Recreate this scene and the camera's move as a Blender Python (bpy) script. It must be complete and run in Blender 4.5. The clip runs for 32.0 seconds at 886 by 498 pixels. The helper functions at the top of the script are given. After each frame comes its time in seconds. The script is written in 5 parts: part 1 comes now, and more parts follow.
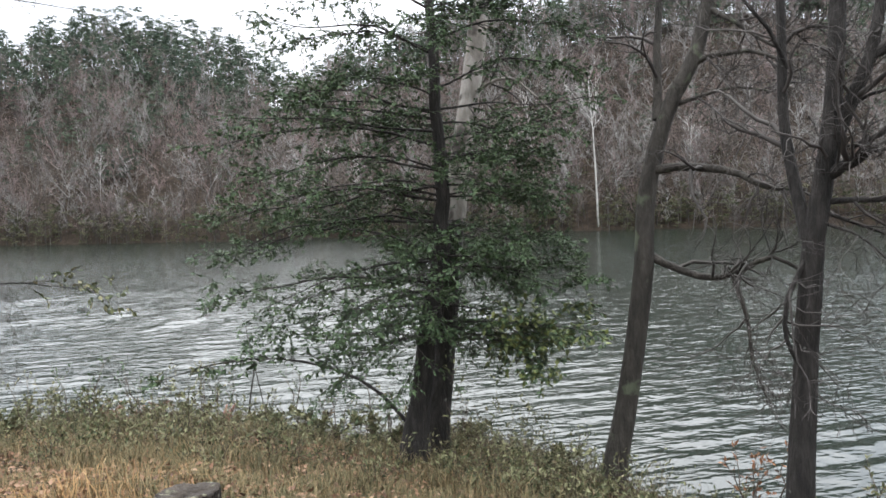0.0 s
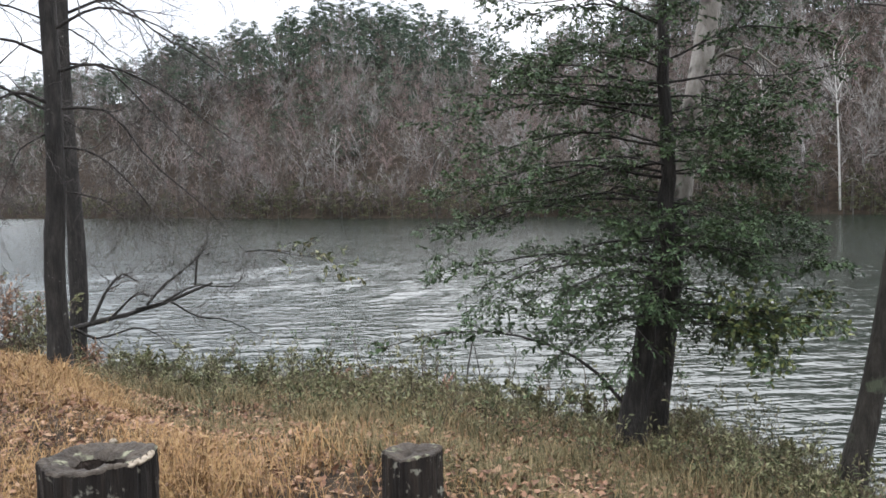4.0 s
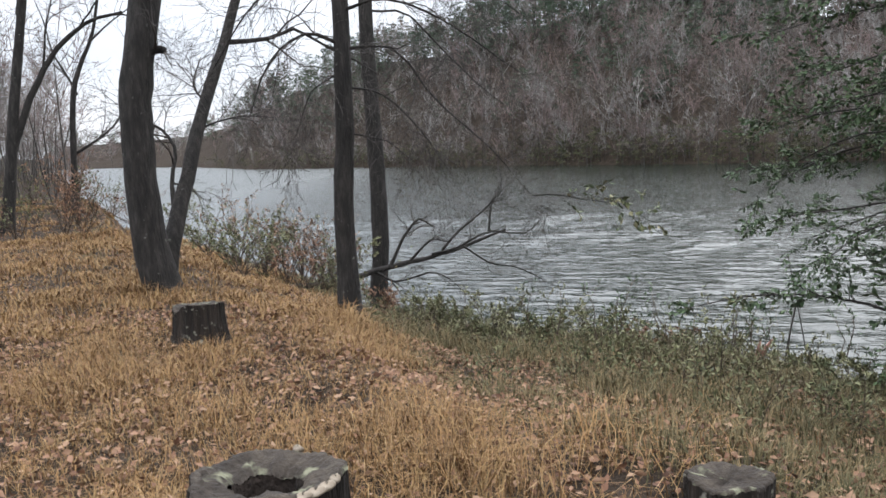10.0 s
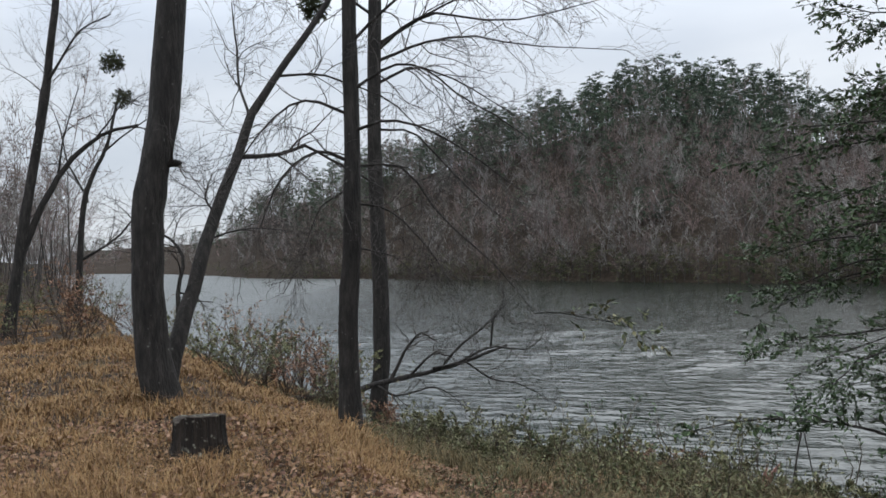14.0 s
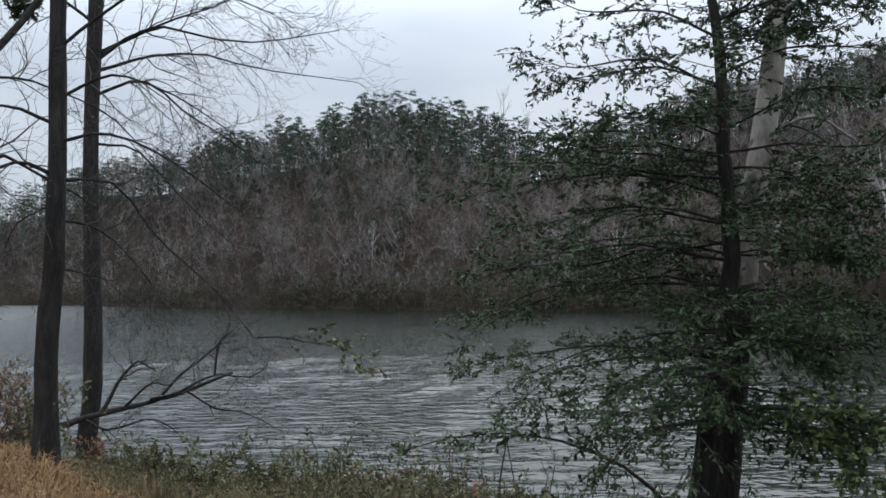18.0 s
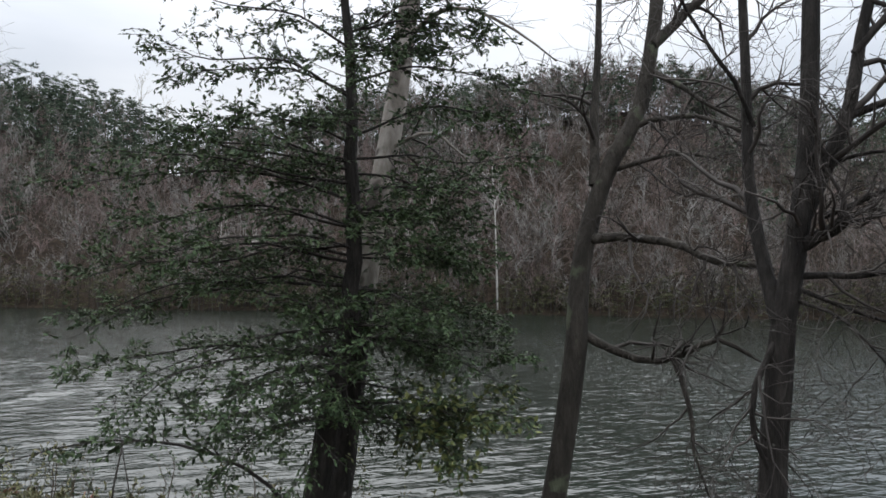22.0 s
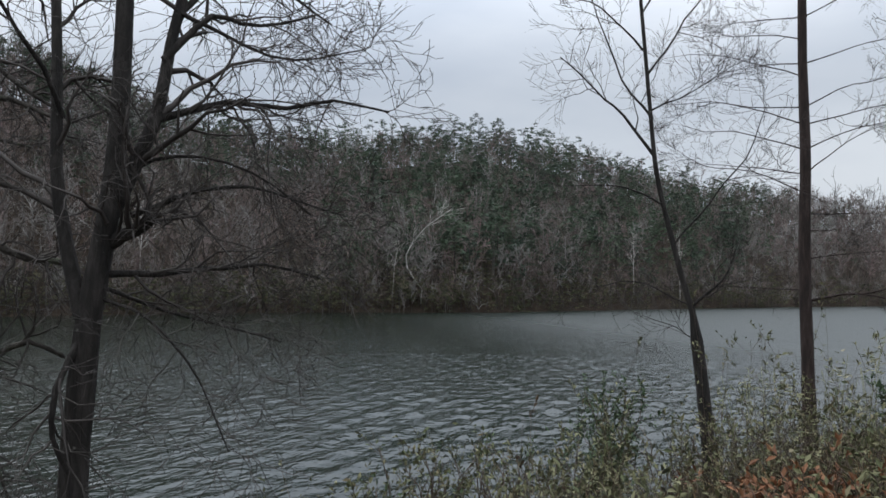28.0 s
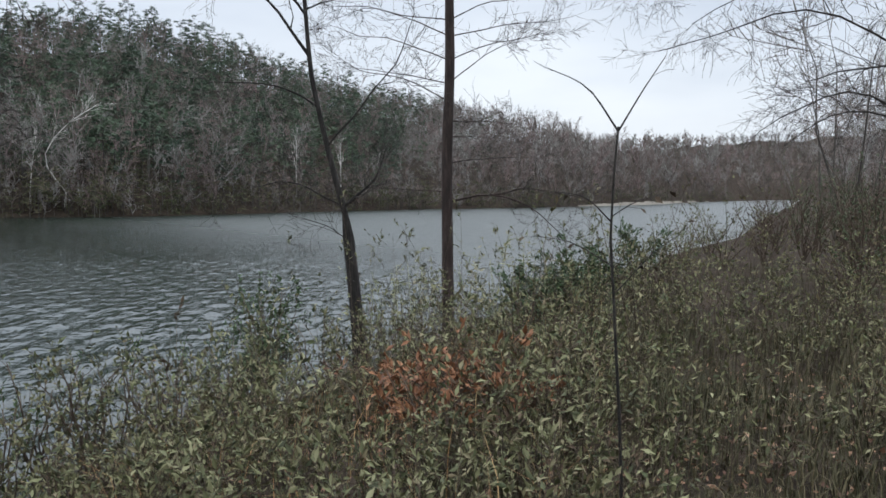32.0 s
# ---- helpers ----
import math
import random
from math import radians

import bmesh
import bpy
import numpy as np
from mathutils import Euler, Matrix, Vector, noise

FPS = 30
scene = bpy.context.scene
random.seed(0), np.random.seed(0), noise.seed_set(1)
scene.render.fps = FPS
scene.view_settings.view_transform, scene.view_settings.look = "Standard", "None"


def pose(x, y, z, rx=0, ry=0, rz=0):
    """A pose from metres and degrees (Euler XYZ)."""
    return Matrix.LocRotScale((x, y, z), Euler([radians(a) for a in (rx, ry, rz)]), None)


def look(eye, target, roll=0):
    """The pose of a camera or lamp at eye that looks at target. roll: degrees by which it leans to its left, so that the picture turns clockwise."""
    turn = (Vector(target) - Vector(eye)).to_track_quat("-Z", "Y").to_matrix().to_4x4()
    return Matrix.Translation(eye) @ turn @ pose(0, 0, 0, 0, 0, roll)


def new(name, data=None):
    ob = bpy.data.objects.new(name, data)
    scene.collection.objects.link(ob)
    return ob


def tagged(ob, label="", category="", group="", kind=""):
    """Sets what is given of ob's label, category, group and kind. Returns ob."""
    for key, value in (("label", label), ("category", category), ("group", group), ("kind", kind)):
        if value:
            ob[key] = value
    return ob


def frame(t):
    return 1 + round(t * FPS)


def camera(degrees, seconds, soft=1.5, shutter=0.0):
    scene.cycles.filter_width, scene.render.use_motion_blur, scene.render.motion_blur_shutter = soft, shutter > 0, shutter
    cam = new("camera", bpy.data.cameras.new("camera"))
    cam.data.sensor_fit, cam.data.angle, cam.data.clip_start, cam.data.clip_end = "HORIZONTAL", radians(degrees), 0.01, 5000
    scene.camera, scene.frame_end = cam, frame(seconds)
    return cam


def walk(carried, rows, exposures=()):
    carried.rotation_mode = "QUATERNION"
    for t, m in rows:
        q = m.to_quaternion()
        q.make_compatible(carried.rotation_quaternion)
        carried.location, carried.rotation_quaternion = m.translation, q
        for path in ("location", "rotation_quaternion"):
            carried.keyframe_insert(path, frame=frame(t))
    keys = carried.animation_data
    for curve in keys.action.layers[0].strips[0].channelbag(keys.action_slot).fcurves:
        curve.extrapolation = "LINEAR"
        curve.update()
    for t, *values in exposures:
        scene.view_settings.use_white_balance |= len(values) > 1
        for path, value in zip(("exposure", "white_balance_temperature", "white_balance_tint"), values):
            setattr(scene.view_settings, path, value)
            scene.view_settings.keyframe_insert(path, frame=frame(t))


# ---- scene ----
cam = camera(56.28, 32.0, soft=1.6)
PATH = [
    (0.0, pose(0.118, -0.885, 1.666, 86.77, 2.04, -0.13)),
    (0.5, pose(0.117, -0.887, 1.667, 86.86, 2.01, 0.62)),
    (1.0, pose(0.119, -0.889, 1.664, 87.01, 1.85, 1.24)),
    (1.5, pose(0.112, -0.887, 1.663, 87.03, 1.71, 2.14)),
    (2.0, pose(0.099, -0.896, 1.664, 87.01, 1.83, 3.63)),
    (2.5, pose(0.088, -0.903, 1.659, 86.82, 1.98, 5.65)),
    (3.0, pose(0.083, -0.900, 1.656, 86.51, 1.87, 7.59)),
    (3.5, pose(0.083, -0.907, 1.656, 86.34, 1.67, 10.61)),
    (4.0, pose(0.088, -0.880, 1.641, 85.80, 1.49, 14.84)),
    (4.5, pose(0.087, -0.869, 1.625, 84.31, 1.44, 17.25)),
    (6.5, pose(-0.089, -0.646, 1.615, 83.06, 3.21, 18.24)),
    (7.0, pose(-0.125, -0.508, 1.593, 82.01, 3.11, 17.46)),
    (7.5, pose(-0.161, -0.376, 1.571, 81.53, 2.70, 18.37)),
    (8.0, pose(-0.162, -0.243, 1.553, 82.26, 2.81, 23.97)),
    (8.5, pose(-0.192, -0.126, 1.541, 82.72, 3.40, 29.02)),
    (9.0, pose(-0.231, -0.034, 1.530, 82.69, 3.27, 31.16)),
    (9.5, pose(-0.239, 0.034, 1.536, 82.78, 2.71, 33.57)),
    (10.0, pose(-0.254, 0.063, 1.537, 82.92, 2.62, 35.38)),
    (10.5, pose(-0.262, 0.054, 1.544, 83.14, 2.72, 35.50)),
    (11.0, pose(-0.271, 0.037, 1.541, 83.61, 2.44, 34.89)),
    (11.5, pose(-0.273, 0.019, 1.545, 84.05, 2.19, 34.47)),
    (12.0, pose(-0.284, 0.009, 1.547, 84.39, 1.76, 34.75)),
    (12.5, pose(-0.301, 0.015, 1.544, 84.68, 1.30, 35.14)),
    (13.0, pose(-0.284, 0.001, 1.559, 86.04, 1.06, 35.73)),
    (13.5, pose(-0.275, -0.004, 1.577, 89.21, 1.44, 36.33)),
    (15.5, pose(-0.132, -0.044, 1.542, 92.28, 1.11, 30.25)),
    (16.0, pose(-0.115, -0.039, 1.544, 92.49, 1.17, 27.25)),
    (16.5, pose(-0.094, -0.044, 1.542, 92.56, 1.39, 24.87)),
    (17.0, pose(-0.095, -0.022, 1.535, 92.50, 1.33, 22.62)),
    (17.5, pose(-0.088, -0.006, 1.533, 92.40, 1.03, 20.29)),
    (18.0, pose(-0.077, 0.009, 1.533, 92.31, 0.67, 17.47)),
    (18.5, pose(-0.063, 0.021, 1.539, 92.52, 0.68, 14.79)),
    (19.0, pose(-0.054, 0.021, 1.534, 92.71, 0.68, 12.73)),
    (19.5, pose(-0.043, 0.008, 1.536, 92.81, 0.67, 10.70)),
    (20.0, pose(-0.031, 0.007, 1.539, 92.80, 0.75, 7.75)),
    (20.5, pose(-0.028, 0.015, 1.538, 92.53, 0.52, 4.60)),
    (21.0, pose(-0.016, 0.031, 1.532, 92.25, 0.15, 1.27)),
    (21.5, pose(0.003, 0.044, 1.531, 92.13, -0.30, -3.03)),
    (22.0, pose(0.017, 0.047, 1.533, 92.22, -0.59, -7.13)),
    (22.5, pose(0.035, 0.065, 1.535, 92.09, -1.00, -10.97)),
    (23.0, pose(0.053, 0.069, 1.537, 92.06, -1.13, -14.52)),
    (23.5, pose(0.077, 0.070, 1.543, 92.22, -1.04, -19.23)),
    (24.0, pose(0.097, 0.056, 1.544, 92.22, -0.88, -24.01)),
    (24.5, pose(0.126, 0.050, 1.549, 92.61, -1.12, -28.46)),
    (25.0, pose(0.150, 0.044, 1.548, 92.97, -1.04, -32.54)),
    (25.5, pose(0.173, 0.033, 1.548, 92.94, -0.67, -36.81)),
    (26.0, pose(0.196, 0.018, 1.551, 92.85, -0.29, -40.77)),
    (26.5, pose(0.214, 0.005, 1.553, 92.69, -0.16, -43.42)),
    (28.5, pose(0.270, -0.000, 1.551, 92.14, -0.56, -52.71)),
    (29.0, pose(0.290, -0.007, 1.555, 91.92, -0.91, -56.04)),
    (29.5, pose(0.303, -0.012, 1.552, 91.09, -1.00, -59.74)),
    (30.0, pose(0.300, -0.028, 1.547, 89.96, -0.69, -62.93)),
    (30.5, pose(0.294, -0.041, 1.539, 88.81, -0.90, -65.83)),
    (31.0, pose(0.296, -0.057, 1.533, 87.67, -1.30, -68.40)),
    (31.5, pose(0.293, -0.074, 1.528, 86.57, -1.40, -71.01)),
    (32.0, pose(0.301, -0.082, 1.525, 85.73, -0.60, -72.89)),
]
walk(cam, PATH, [(0.0, 1.3, 6600, 9), (4.0, 1.12, 6550, 10), (7.0, 1.12, 6500, 10), (9.0, 0.92, 6500, 10), (12.0, 0.78, 6650, 10), (13.0, 0.52, 6750, 10), (13.5, 0.35, 6600, 9), (15.5, 0.1, 6200, 7), (19.0, 0.05, 6200, 7), (21.0, 0.1, 6400, 8), (22.0, 0.3, 6600, 9), (23.0, 0.45, 6700, 10), (24.3, 0.58, 7000, 10), (25.2, 0.36, 6800, 11), (26.5, 0.0, 6500, 10), (28.5, 0.0, 6350, 8), (31.0, 0.12, 6250, 8), (32.0, 0.42, 6350, 8)])

# ---- light ----
SUN_BEARING, SUN_HEIGHT = 5.0, 55.0
world = bpy.data.worlds.new("overcast")
scene.world = world
world.use_nodes = True
wt = world.node_tree
wt.nodes.clear()
w_out = wt.nodes.new("ShaderNodeOutputWorld")
w_sky = wt.nodes.new("ShaderNodeTexSky")
w_sky.sky_type, w_sky.sun_disc = "NISHITA", False
w_sky.sun_elevation, w_sky.sun_rotation = radians(SUN_HEIGHT), radians(-SUN_BEARING)
w_sky.dust_density = 3.0
w_bg = wt.nodes.new("ShaderNodeBackground")
w_bg.inputs["Strength"].default_value = 0.12
w_cloud = wt.nodes.new("ShaderNodeBackground")
w_sep = wt.nodes.new("ShaderNodeSeparateXYZ")
w_grade = wt.nodes.new("ShaderNodeMapRange")   # an overcast sky brightens towards the zenith
w_grade.inputs["To Min"].default_value, w_grade.inputs["To Max"].default_value = 0.87, 2.9
w_grade.interpolation_type = "SMOOTHSTEP"
w_grade.inputs["From Min"].default_value, w_grade.inputs["From Max"].default_value = 0.2, 0.62
w_mix = wt.nodes.new("ShaderNodeMixShader")
w_mix.inputs[0].default_value = 0.86
w_co = wt.nodes.new("ShaderNodeTexCoord")
w_map = wt.nodes.new("ShaderNodeMapping")
w_map.inputs["Scale"].default_value = (1.0, 1.0, 3.2)
w_noise = wt.nodes.new("ShaderNodeTexNoise")
w_noise.inputs["Scale"].default_value, w_noise.inputs["Detail"].default_value = 2.2, 5.0
w_ramp = wt.nodes.new("ShaderNodeValToRGB")
w_ramp.color_ramp.elements[0].position, w_ramp.color_ramp.elements[0].color = 0.3, (0.60, 0.65, 0.74, 1)
w_ramp.color_ramp.elements[1].position, w_ramp.color_ramp.elements[1].color = 0.7, (0.86, 0.89, 0.95, 1)
wt.links.new(w_co.outputs["Generated"], w_map.inputs["Vector"])
wt.links.new(w_co.outputs["Generated"], w_sep.inputs[0])
wt.links.new(w_sep.outputs["Z"], w_grade.inputs["Value"])
wt.links.new(w_grade.outputs[0], w_cloud.inputs["Strength"])
wt.links.new(w_map.outputs["Vector"], w_noise.inputs["Vector"])
wt.links.new(w_noise.outputs["Fac"], w_ramp.inputs["Fac"])
wt.links.new(w_ramp.outputs["Color"], w_cloud.inputs["Color"])
wt.links.new(w_sky.outputs["Color"], w_bg.inputs["Color"])
wt.links.new(w_bg.outputs[0], w_mix.inputs[1])
wt.links.new(w_cloud.outputs[0], w_mix.inputs[2])
wt.links.new(w_mix.outputs[0], w_out.inputs["Surface"])

sun_data = bpy.data.lights.new("sun", "SUN")
sun_data.energy, sun_data.angle, sun_data.color = 0.6, radians(80), (1.0, 0.95, 0.88)
sun = new("sun", sun_data)
_b, _h = radians(SUN_BEARING), radians(SUN_HEIGHT)
sun.matrix_world = look((-60 * math.sin(_b) * math.cos(_h), 60 * math.cos(_b) * math.cos(_h), 60 * math.sin(_h)), (0, 0, 0))


# ---- materials ----
def material(name, colours, rough=0.85, scale=4.0, stretch=(1, 1, 1), bump=0.0, bump_scale=30.0, island=0.0, piece=0.0, spots=None, spec=0.3, tint=0.0):
    """Colours run along a noise, mixed with chance per loose piece (island) or per object (piece)."""
    m = bpy.data.materials.new(name)
    m.use_nodes = True
    nt = m.node_tree
    bsdf = nt.nodes["Principled BSDF"]
    bsdf.inputs["Roughness"].default_value = rough
    bsdf.inputs["Specular IOR Level"].default_value = spec
    co = nt.nodes.new("ShaderNodeTexCoord")
    mp = nt.nodes.new("ShaderNodeMapping")
    mp.inputs["Scale"].default_value = stretch
    nz = nt.nodes.new("ShaderNodeTexNoise")
    nz.inputs["Scale"].default_value, nz.inputs["Detail"].default_value, nz.inputs["Roughness"].default_value = scale, 6.0, 0.65
    nt.links.new(co.outputs["Object"], mp.inputs["Vector"])
    nt.links.new(mp.outputs["Vector"], nz.inputs["Vector"])
    fac = nz.outputs["Fac"]
    for share, node, out in ((island, "ShaderNodeNewGeometry", "Random Per Island"), (piece, "ShaderNodeObjectInfo", "Random"), (tint, "ShaderNodeAttribute", "Fac")):
        if share:
            g = nt.nodes.new(node)
            if node == "ShaderNodeAttribute":
                g.attribute_name = "tint"
            mx = nt.nodes.new("ShaderNodeMix")
            mx.inputs[0].default_value = share
            nt.links.new(fac, mx.inputs[2])
            nt.links.new(g.outputs[out], mx.inputs[3])
            fac = mx.outputs[0]
    rp = nt.nodes.new("ShaderNodeValToRGB")
    el = rp.color_ramp.elements
    lo, hi = (0.2, 0.8) if tint else (0.08, 0.92) if island or piece else (0.3, 0.7)
    for i, c in enumerate(colours):
        pos = lo + (hi - lo) * i / max(1, len(colours) - 1)
        e = el[i] if i < 2 else el.new(pos)
        e.position, e.color = pos, (*c, 1)
    nt.links.new(fac, rp.inputs["Fac"])
    colour = rp.outputs["Color"]
    if spots:
        tint, size, edge = spots
        n2 = nt.nodes.new("ShaderNodeTexNoise")
        n2.inputs["Scale"].default_value, n2.inputs["Detail"].default_value = size, 3.0
        nt.links.new(co.outputs["Object"], n2.inputs["Vector"])
        r2 = nt.nodes.new("ShaderNodeValToRGB")
        r2.color_ramp.elements[0].position, r2.color_ramp.elements[1].position = edge, edge + 0.09
        nt.links.new(n2.outputs["Fac"], r2.inputs["Fac"])
        mx = nt.nodes.new("ShaderNodeMix")
        mx.data_type = "RGBA"
        nt.links.new(r2.outputs["Color"], mx.inputs[0])
        nt.links.new(colour, mx.inputs[6])
        mx.inputs[7].default_value = (*tint, 1)
        colour = mx.outputs[2]
    nt.links.new(colour, bsdf.inputs["Base Color"])
    if bump:
        n3 = nt.nodes.new("ShaderNodeTexNoise")
        n3.inputs["Scale"].default_value, n3.inputs["Detail"].default_value = bump_scale, 5.0
        nt.links.new(mp.outputs["Vector"], n3.inputs["Vector"])
        bp = nt.nodes.new("ShaderNodeBump")
        bp.inputs["Distance"].default_value = bump
        nt.links.new(n3.outputs["Fac"], bp.inputs["Height"])
        nt.links.new(bp.outputs["Normal"], bsdf.inputs["Normal"])
    return m


BARK = material("bark", [(0.0080, 0.0070, 0.0062), (0.0195, 0.0168, 0.0146), (0.041, 0.036, 0.032)], 0.92, 14, (1, 1, 0.25), 0.03, 40, spots=((0.15, 0.15, 0.132), 16.0, 0.69))
BARK_BROWN = material("bark_mossy_brown", [(0.0140, 0.0120, 0.0096), (0.034, 0.0295, 0.0240), (0.064, 0.056, 0.0465)], 0.92, 11, (1, 1, 0.3), 0.03, 36, spots=((0.075, 0.083, 0.055), 5.0, 0.60))
BARK_RED = material("bark_reddish", [(0.012, 0.0088, 0.0076), (0.029, 0.0195, 0.0165), (0.056, 0.041, 0.035)], 0.9, 16, (1, 1, 0.2), 0.015, 40)
BARK_PALE = material("bark_flaking", [(0.06, 0.05, 0.042), (0.19, 0.168, 0.145), (0.36, 0.34, 0.305)], 0.8, 3.5, (1, 1, 0.45), 0.015, 25, spots=((0.055, 0.045, 0.037), 3.4, 0.53))
TWIG = material("twig", [(0.020, 0.017, 0.015), (0.042, 0.036, 0.032), (0.105, 0.095, 0.088)], 0.9, 3, island=0.5)
FAR_BARK = material("far_bark", [(0.025, 0.022, 0.019), (0.050, 0.044, 0.039), (0.10, 0.092, 0.082)], 0.9, 0.3, island=0.7)
FAR_TWIG = material("far_twig", [(0.070, 0.062, 0.050), (0.122, 0.098, 0.086), (0.176, 0.130, 0.121), (0.126, 0.112, 0.100), (0.180, 0.167, 0.155), (0.245, 0.235, 0.224)], 0.95, 0.05, tint=0.6, island=0.1)
FAR_PALE = material("far_pale_bark", [(0.25, 0.235, 0.215), (0.52, 0.50, 0.465)], 0.85, 1.5)
PINE = material("pine_needles", [(0.028, 0.044, 0.031), (0.050, 0.074, 0.046), (0.078, 0.104, 0.064)], 0.85, 0.12, island=0.2, tint=0.45)
SCRUB = material("scrub", [(0.026, 0.032, 0.015), (0.054, 0.060, 0.028), (0.086, 0.084, 0.044), (0.11, 0.092, 0.062)], 0.9, 0.12, island=0.25, tint=0.4)
LEAF = material("evergreen_leaf", [(0.022, 0.042, 0.018), (0.040, 0.068, 0.027), (0.070, 0.100, 0.042)], 0.6, 2.0, island=0.7, spec=0.25)
LEAF_YELLOW = material("yellowing_leaf", [(0.075, 0.095, 0.03), (0.15, 0.16, 0.05)], 0.5, 2.0, island=0.7)
SHRUB_LEAF = material("shrub_leaf", [(0.030, 0.038, 0.016), (0.060, 0.072, 0.029), (0.108, 0.114, 0.051), (0.155, 0.145, 0.076), (0.115, 0.085, 0.046)], 0.75, 3.0, island=0.75)
BROWN_LEAF = material("brown_leaf", [(0.058, 0.029, 0.018), (0.135, 0.066, 0.038), (0.205, 0.113, 0.067), (0.265, 0.172, 0.110)], 0.75, 3.0, island=0.8)
RED_LEAF = material("red_leaf", [(0.078, 0.031, 0.014), (0.165, 0.068, 0.028), (0.25, 0.118, 0.055)], 0.65, 3.0, island=0.8)
STRAW = material("dry_grass", [(0.055, 0.029, 0.013), (0.130, 0.070, 0.029), (0.235, 0.134, 0.054), (0.205, 0.130, 0.055), (0.375, 0.25, 0.124)], 0.8, 0.9, island=0.6)
GREEN_GRASS = material("bank_grass", [(0.038, 0.037, 0.016), (0.074, 0.067, 0.030), (0.140, 0.108, 0.053), (0.27, 0.185, 0.096)], 0.8, 0.6, island=0.6)
BRUSH = material("brush_grass", [(0.016, 0.016, 0.007), (0.035, 0.034, 0.015), (0.066, 0.057, 0.027), (0.165, 0.128, 0.074)], 0.8, 0.35, island=0.5)
WEED_LEAF = material("weed_leaf", [(0.022, 0.026, 0.012), (0.056, 0.061, 0.026), (0.120, 0.120, 0.055), (0.165, 0.160, 0.084), (0.115, 0.082, 0.048)], 0.75, 0.5, island=0.7)
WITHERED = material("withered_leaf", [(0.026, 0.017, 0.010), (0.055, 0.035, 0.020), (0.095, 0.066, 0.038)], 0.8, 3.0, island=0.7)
WEED = material("weed_stem", [(0.024, 0.016, 0.012), (0.052, 0.036, 0.025), (0.105, 0.078, 0.053)], 0.85, 1.0, island=0.7)
CANE = material("cane_leaf", [(0.07, 0.085, 0.035), (0.13, 0.145, 0.06), (0.24, 0.23, 0.12), (0.36, 0.31, 0.18)], 0.6, 2.0, island=0.7)
EARTH = material("leaf_strewn_earth", [(0.0135, 0.0104, 0.0078), (0.029, 0.0218, 0.0163), (0.052, 0.0390, 0.0288)], 0.95, 1.6, bump=0.04, bump_scale=18, spec=0.05)
STUMP_BARK = material("stump_bark", [(0.006, 0.0046, 0.0036), (0.015, 0.0112, 0.0086), (0.038, 0.028, 0.021)], 0.9, 16, (1, 1, 0.10), 0.08, 34, spots=((0.22, 0.21, 0.17), 22.0, 0.62))
STUMP_TOP = material("weathered_wood", [(0.0119, 0.0091, 0.0071), (0.030, 0.023, 0.017), (0.062, 0.049, 0.036)], 0.85, 12, (1, 1, 1), 0.012, 60, spots=((0.150, 0.148, 0.098), 13.0, 0.575))
FUNGUS = material("bracket_fungus", [(0.13, 0.10, 0.07), (0.29, 0.245, 0.185)], 0.7, 40, bump=0.004, bump_scale=80)
ROT = material("rotten_wood", [(0.012, 0.009, 0.007), (0.035, 0.024, 0.018)], 0.95, 12, bump=0.03, bump_scale=30)
RED_WOOD = material("red_wood", [(0.13, 0.055, 0.04), (0.26, 0.13, 0.10), (0.36, 0.24, 0.19)], 0.8, 8, (1, 1, 0.2), 0.02, 20)
SAND = material("gravel_bar", [(0.121, 0.1045, 0.0825), (0.22, 0.198, 0.165)], 0.95, 1.2, bump=0.05, bump_scale=6)

WATER = bpy.data.materials.new("river_water")
WATER.use_nodes = True
wn = WATER.node_tree
wb = wn.nodes["Principled BSDF"]
wb.inputs["Base Color"].default_value = (0.010, 0.016, 0.012, 1)
wb.inputs["IOR"].default_value = 1.37
wc = wn.nodes.new("ShaderNodeTexCoord")
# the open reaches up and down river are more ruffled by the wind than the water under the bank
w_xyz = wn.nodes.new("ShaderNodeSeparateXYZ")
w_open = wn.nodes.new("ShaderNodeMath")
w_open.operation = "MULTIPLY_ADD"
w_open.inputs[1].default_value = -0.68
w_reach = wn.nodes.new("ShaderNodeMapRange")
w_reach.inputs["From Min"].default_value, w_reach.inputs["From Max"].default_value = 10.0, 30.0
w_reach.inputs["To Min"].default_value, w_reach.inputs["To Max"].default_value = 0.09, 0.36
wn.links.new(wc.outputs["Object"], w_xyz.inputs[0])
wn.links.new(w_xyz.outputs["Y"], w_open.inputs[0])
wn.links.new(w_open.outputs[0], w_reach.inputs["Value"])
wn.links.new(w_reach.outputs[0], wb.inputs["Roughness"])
heights = []
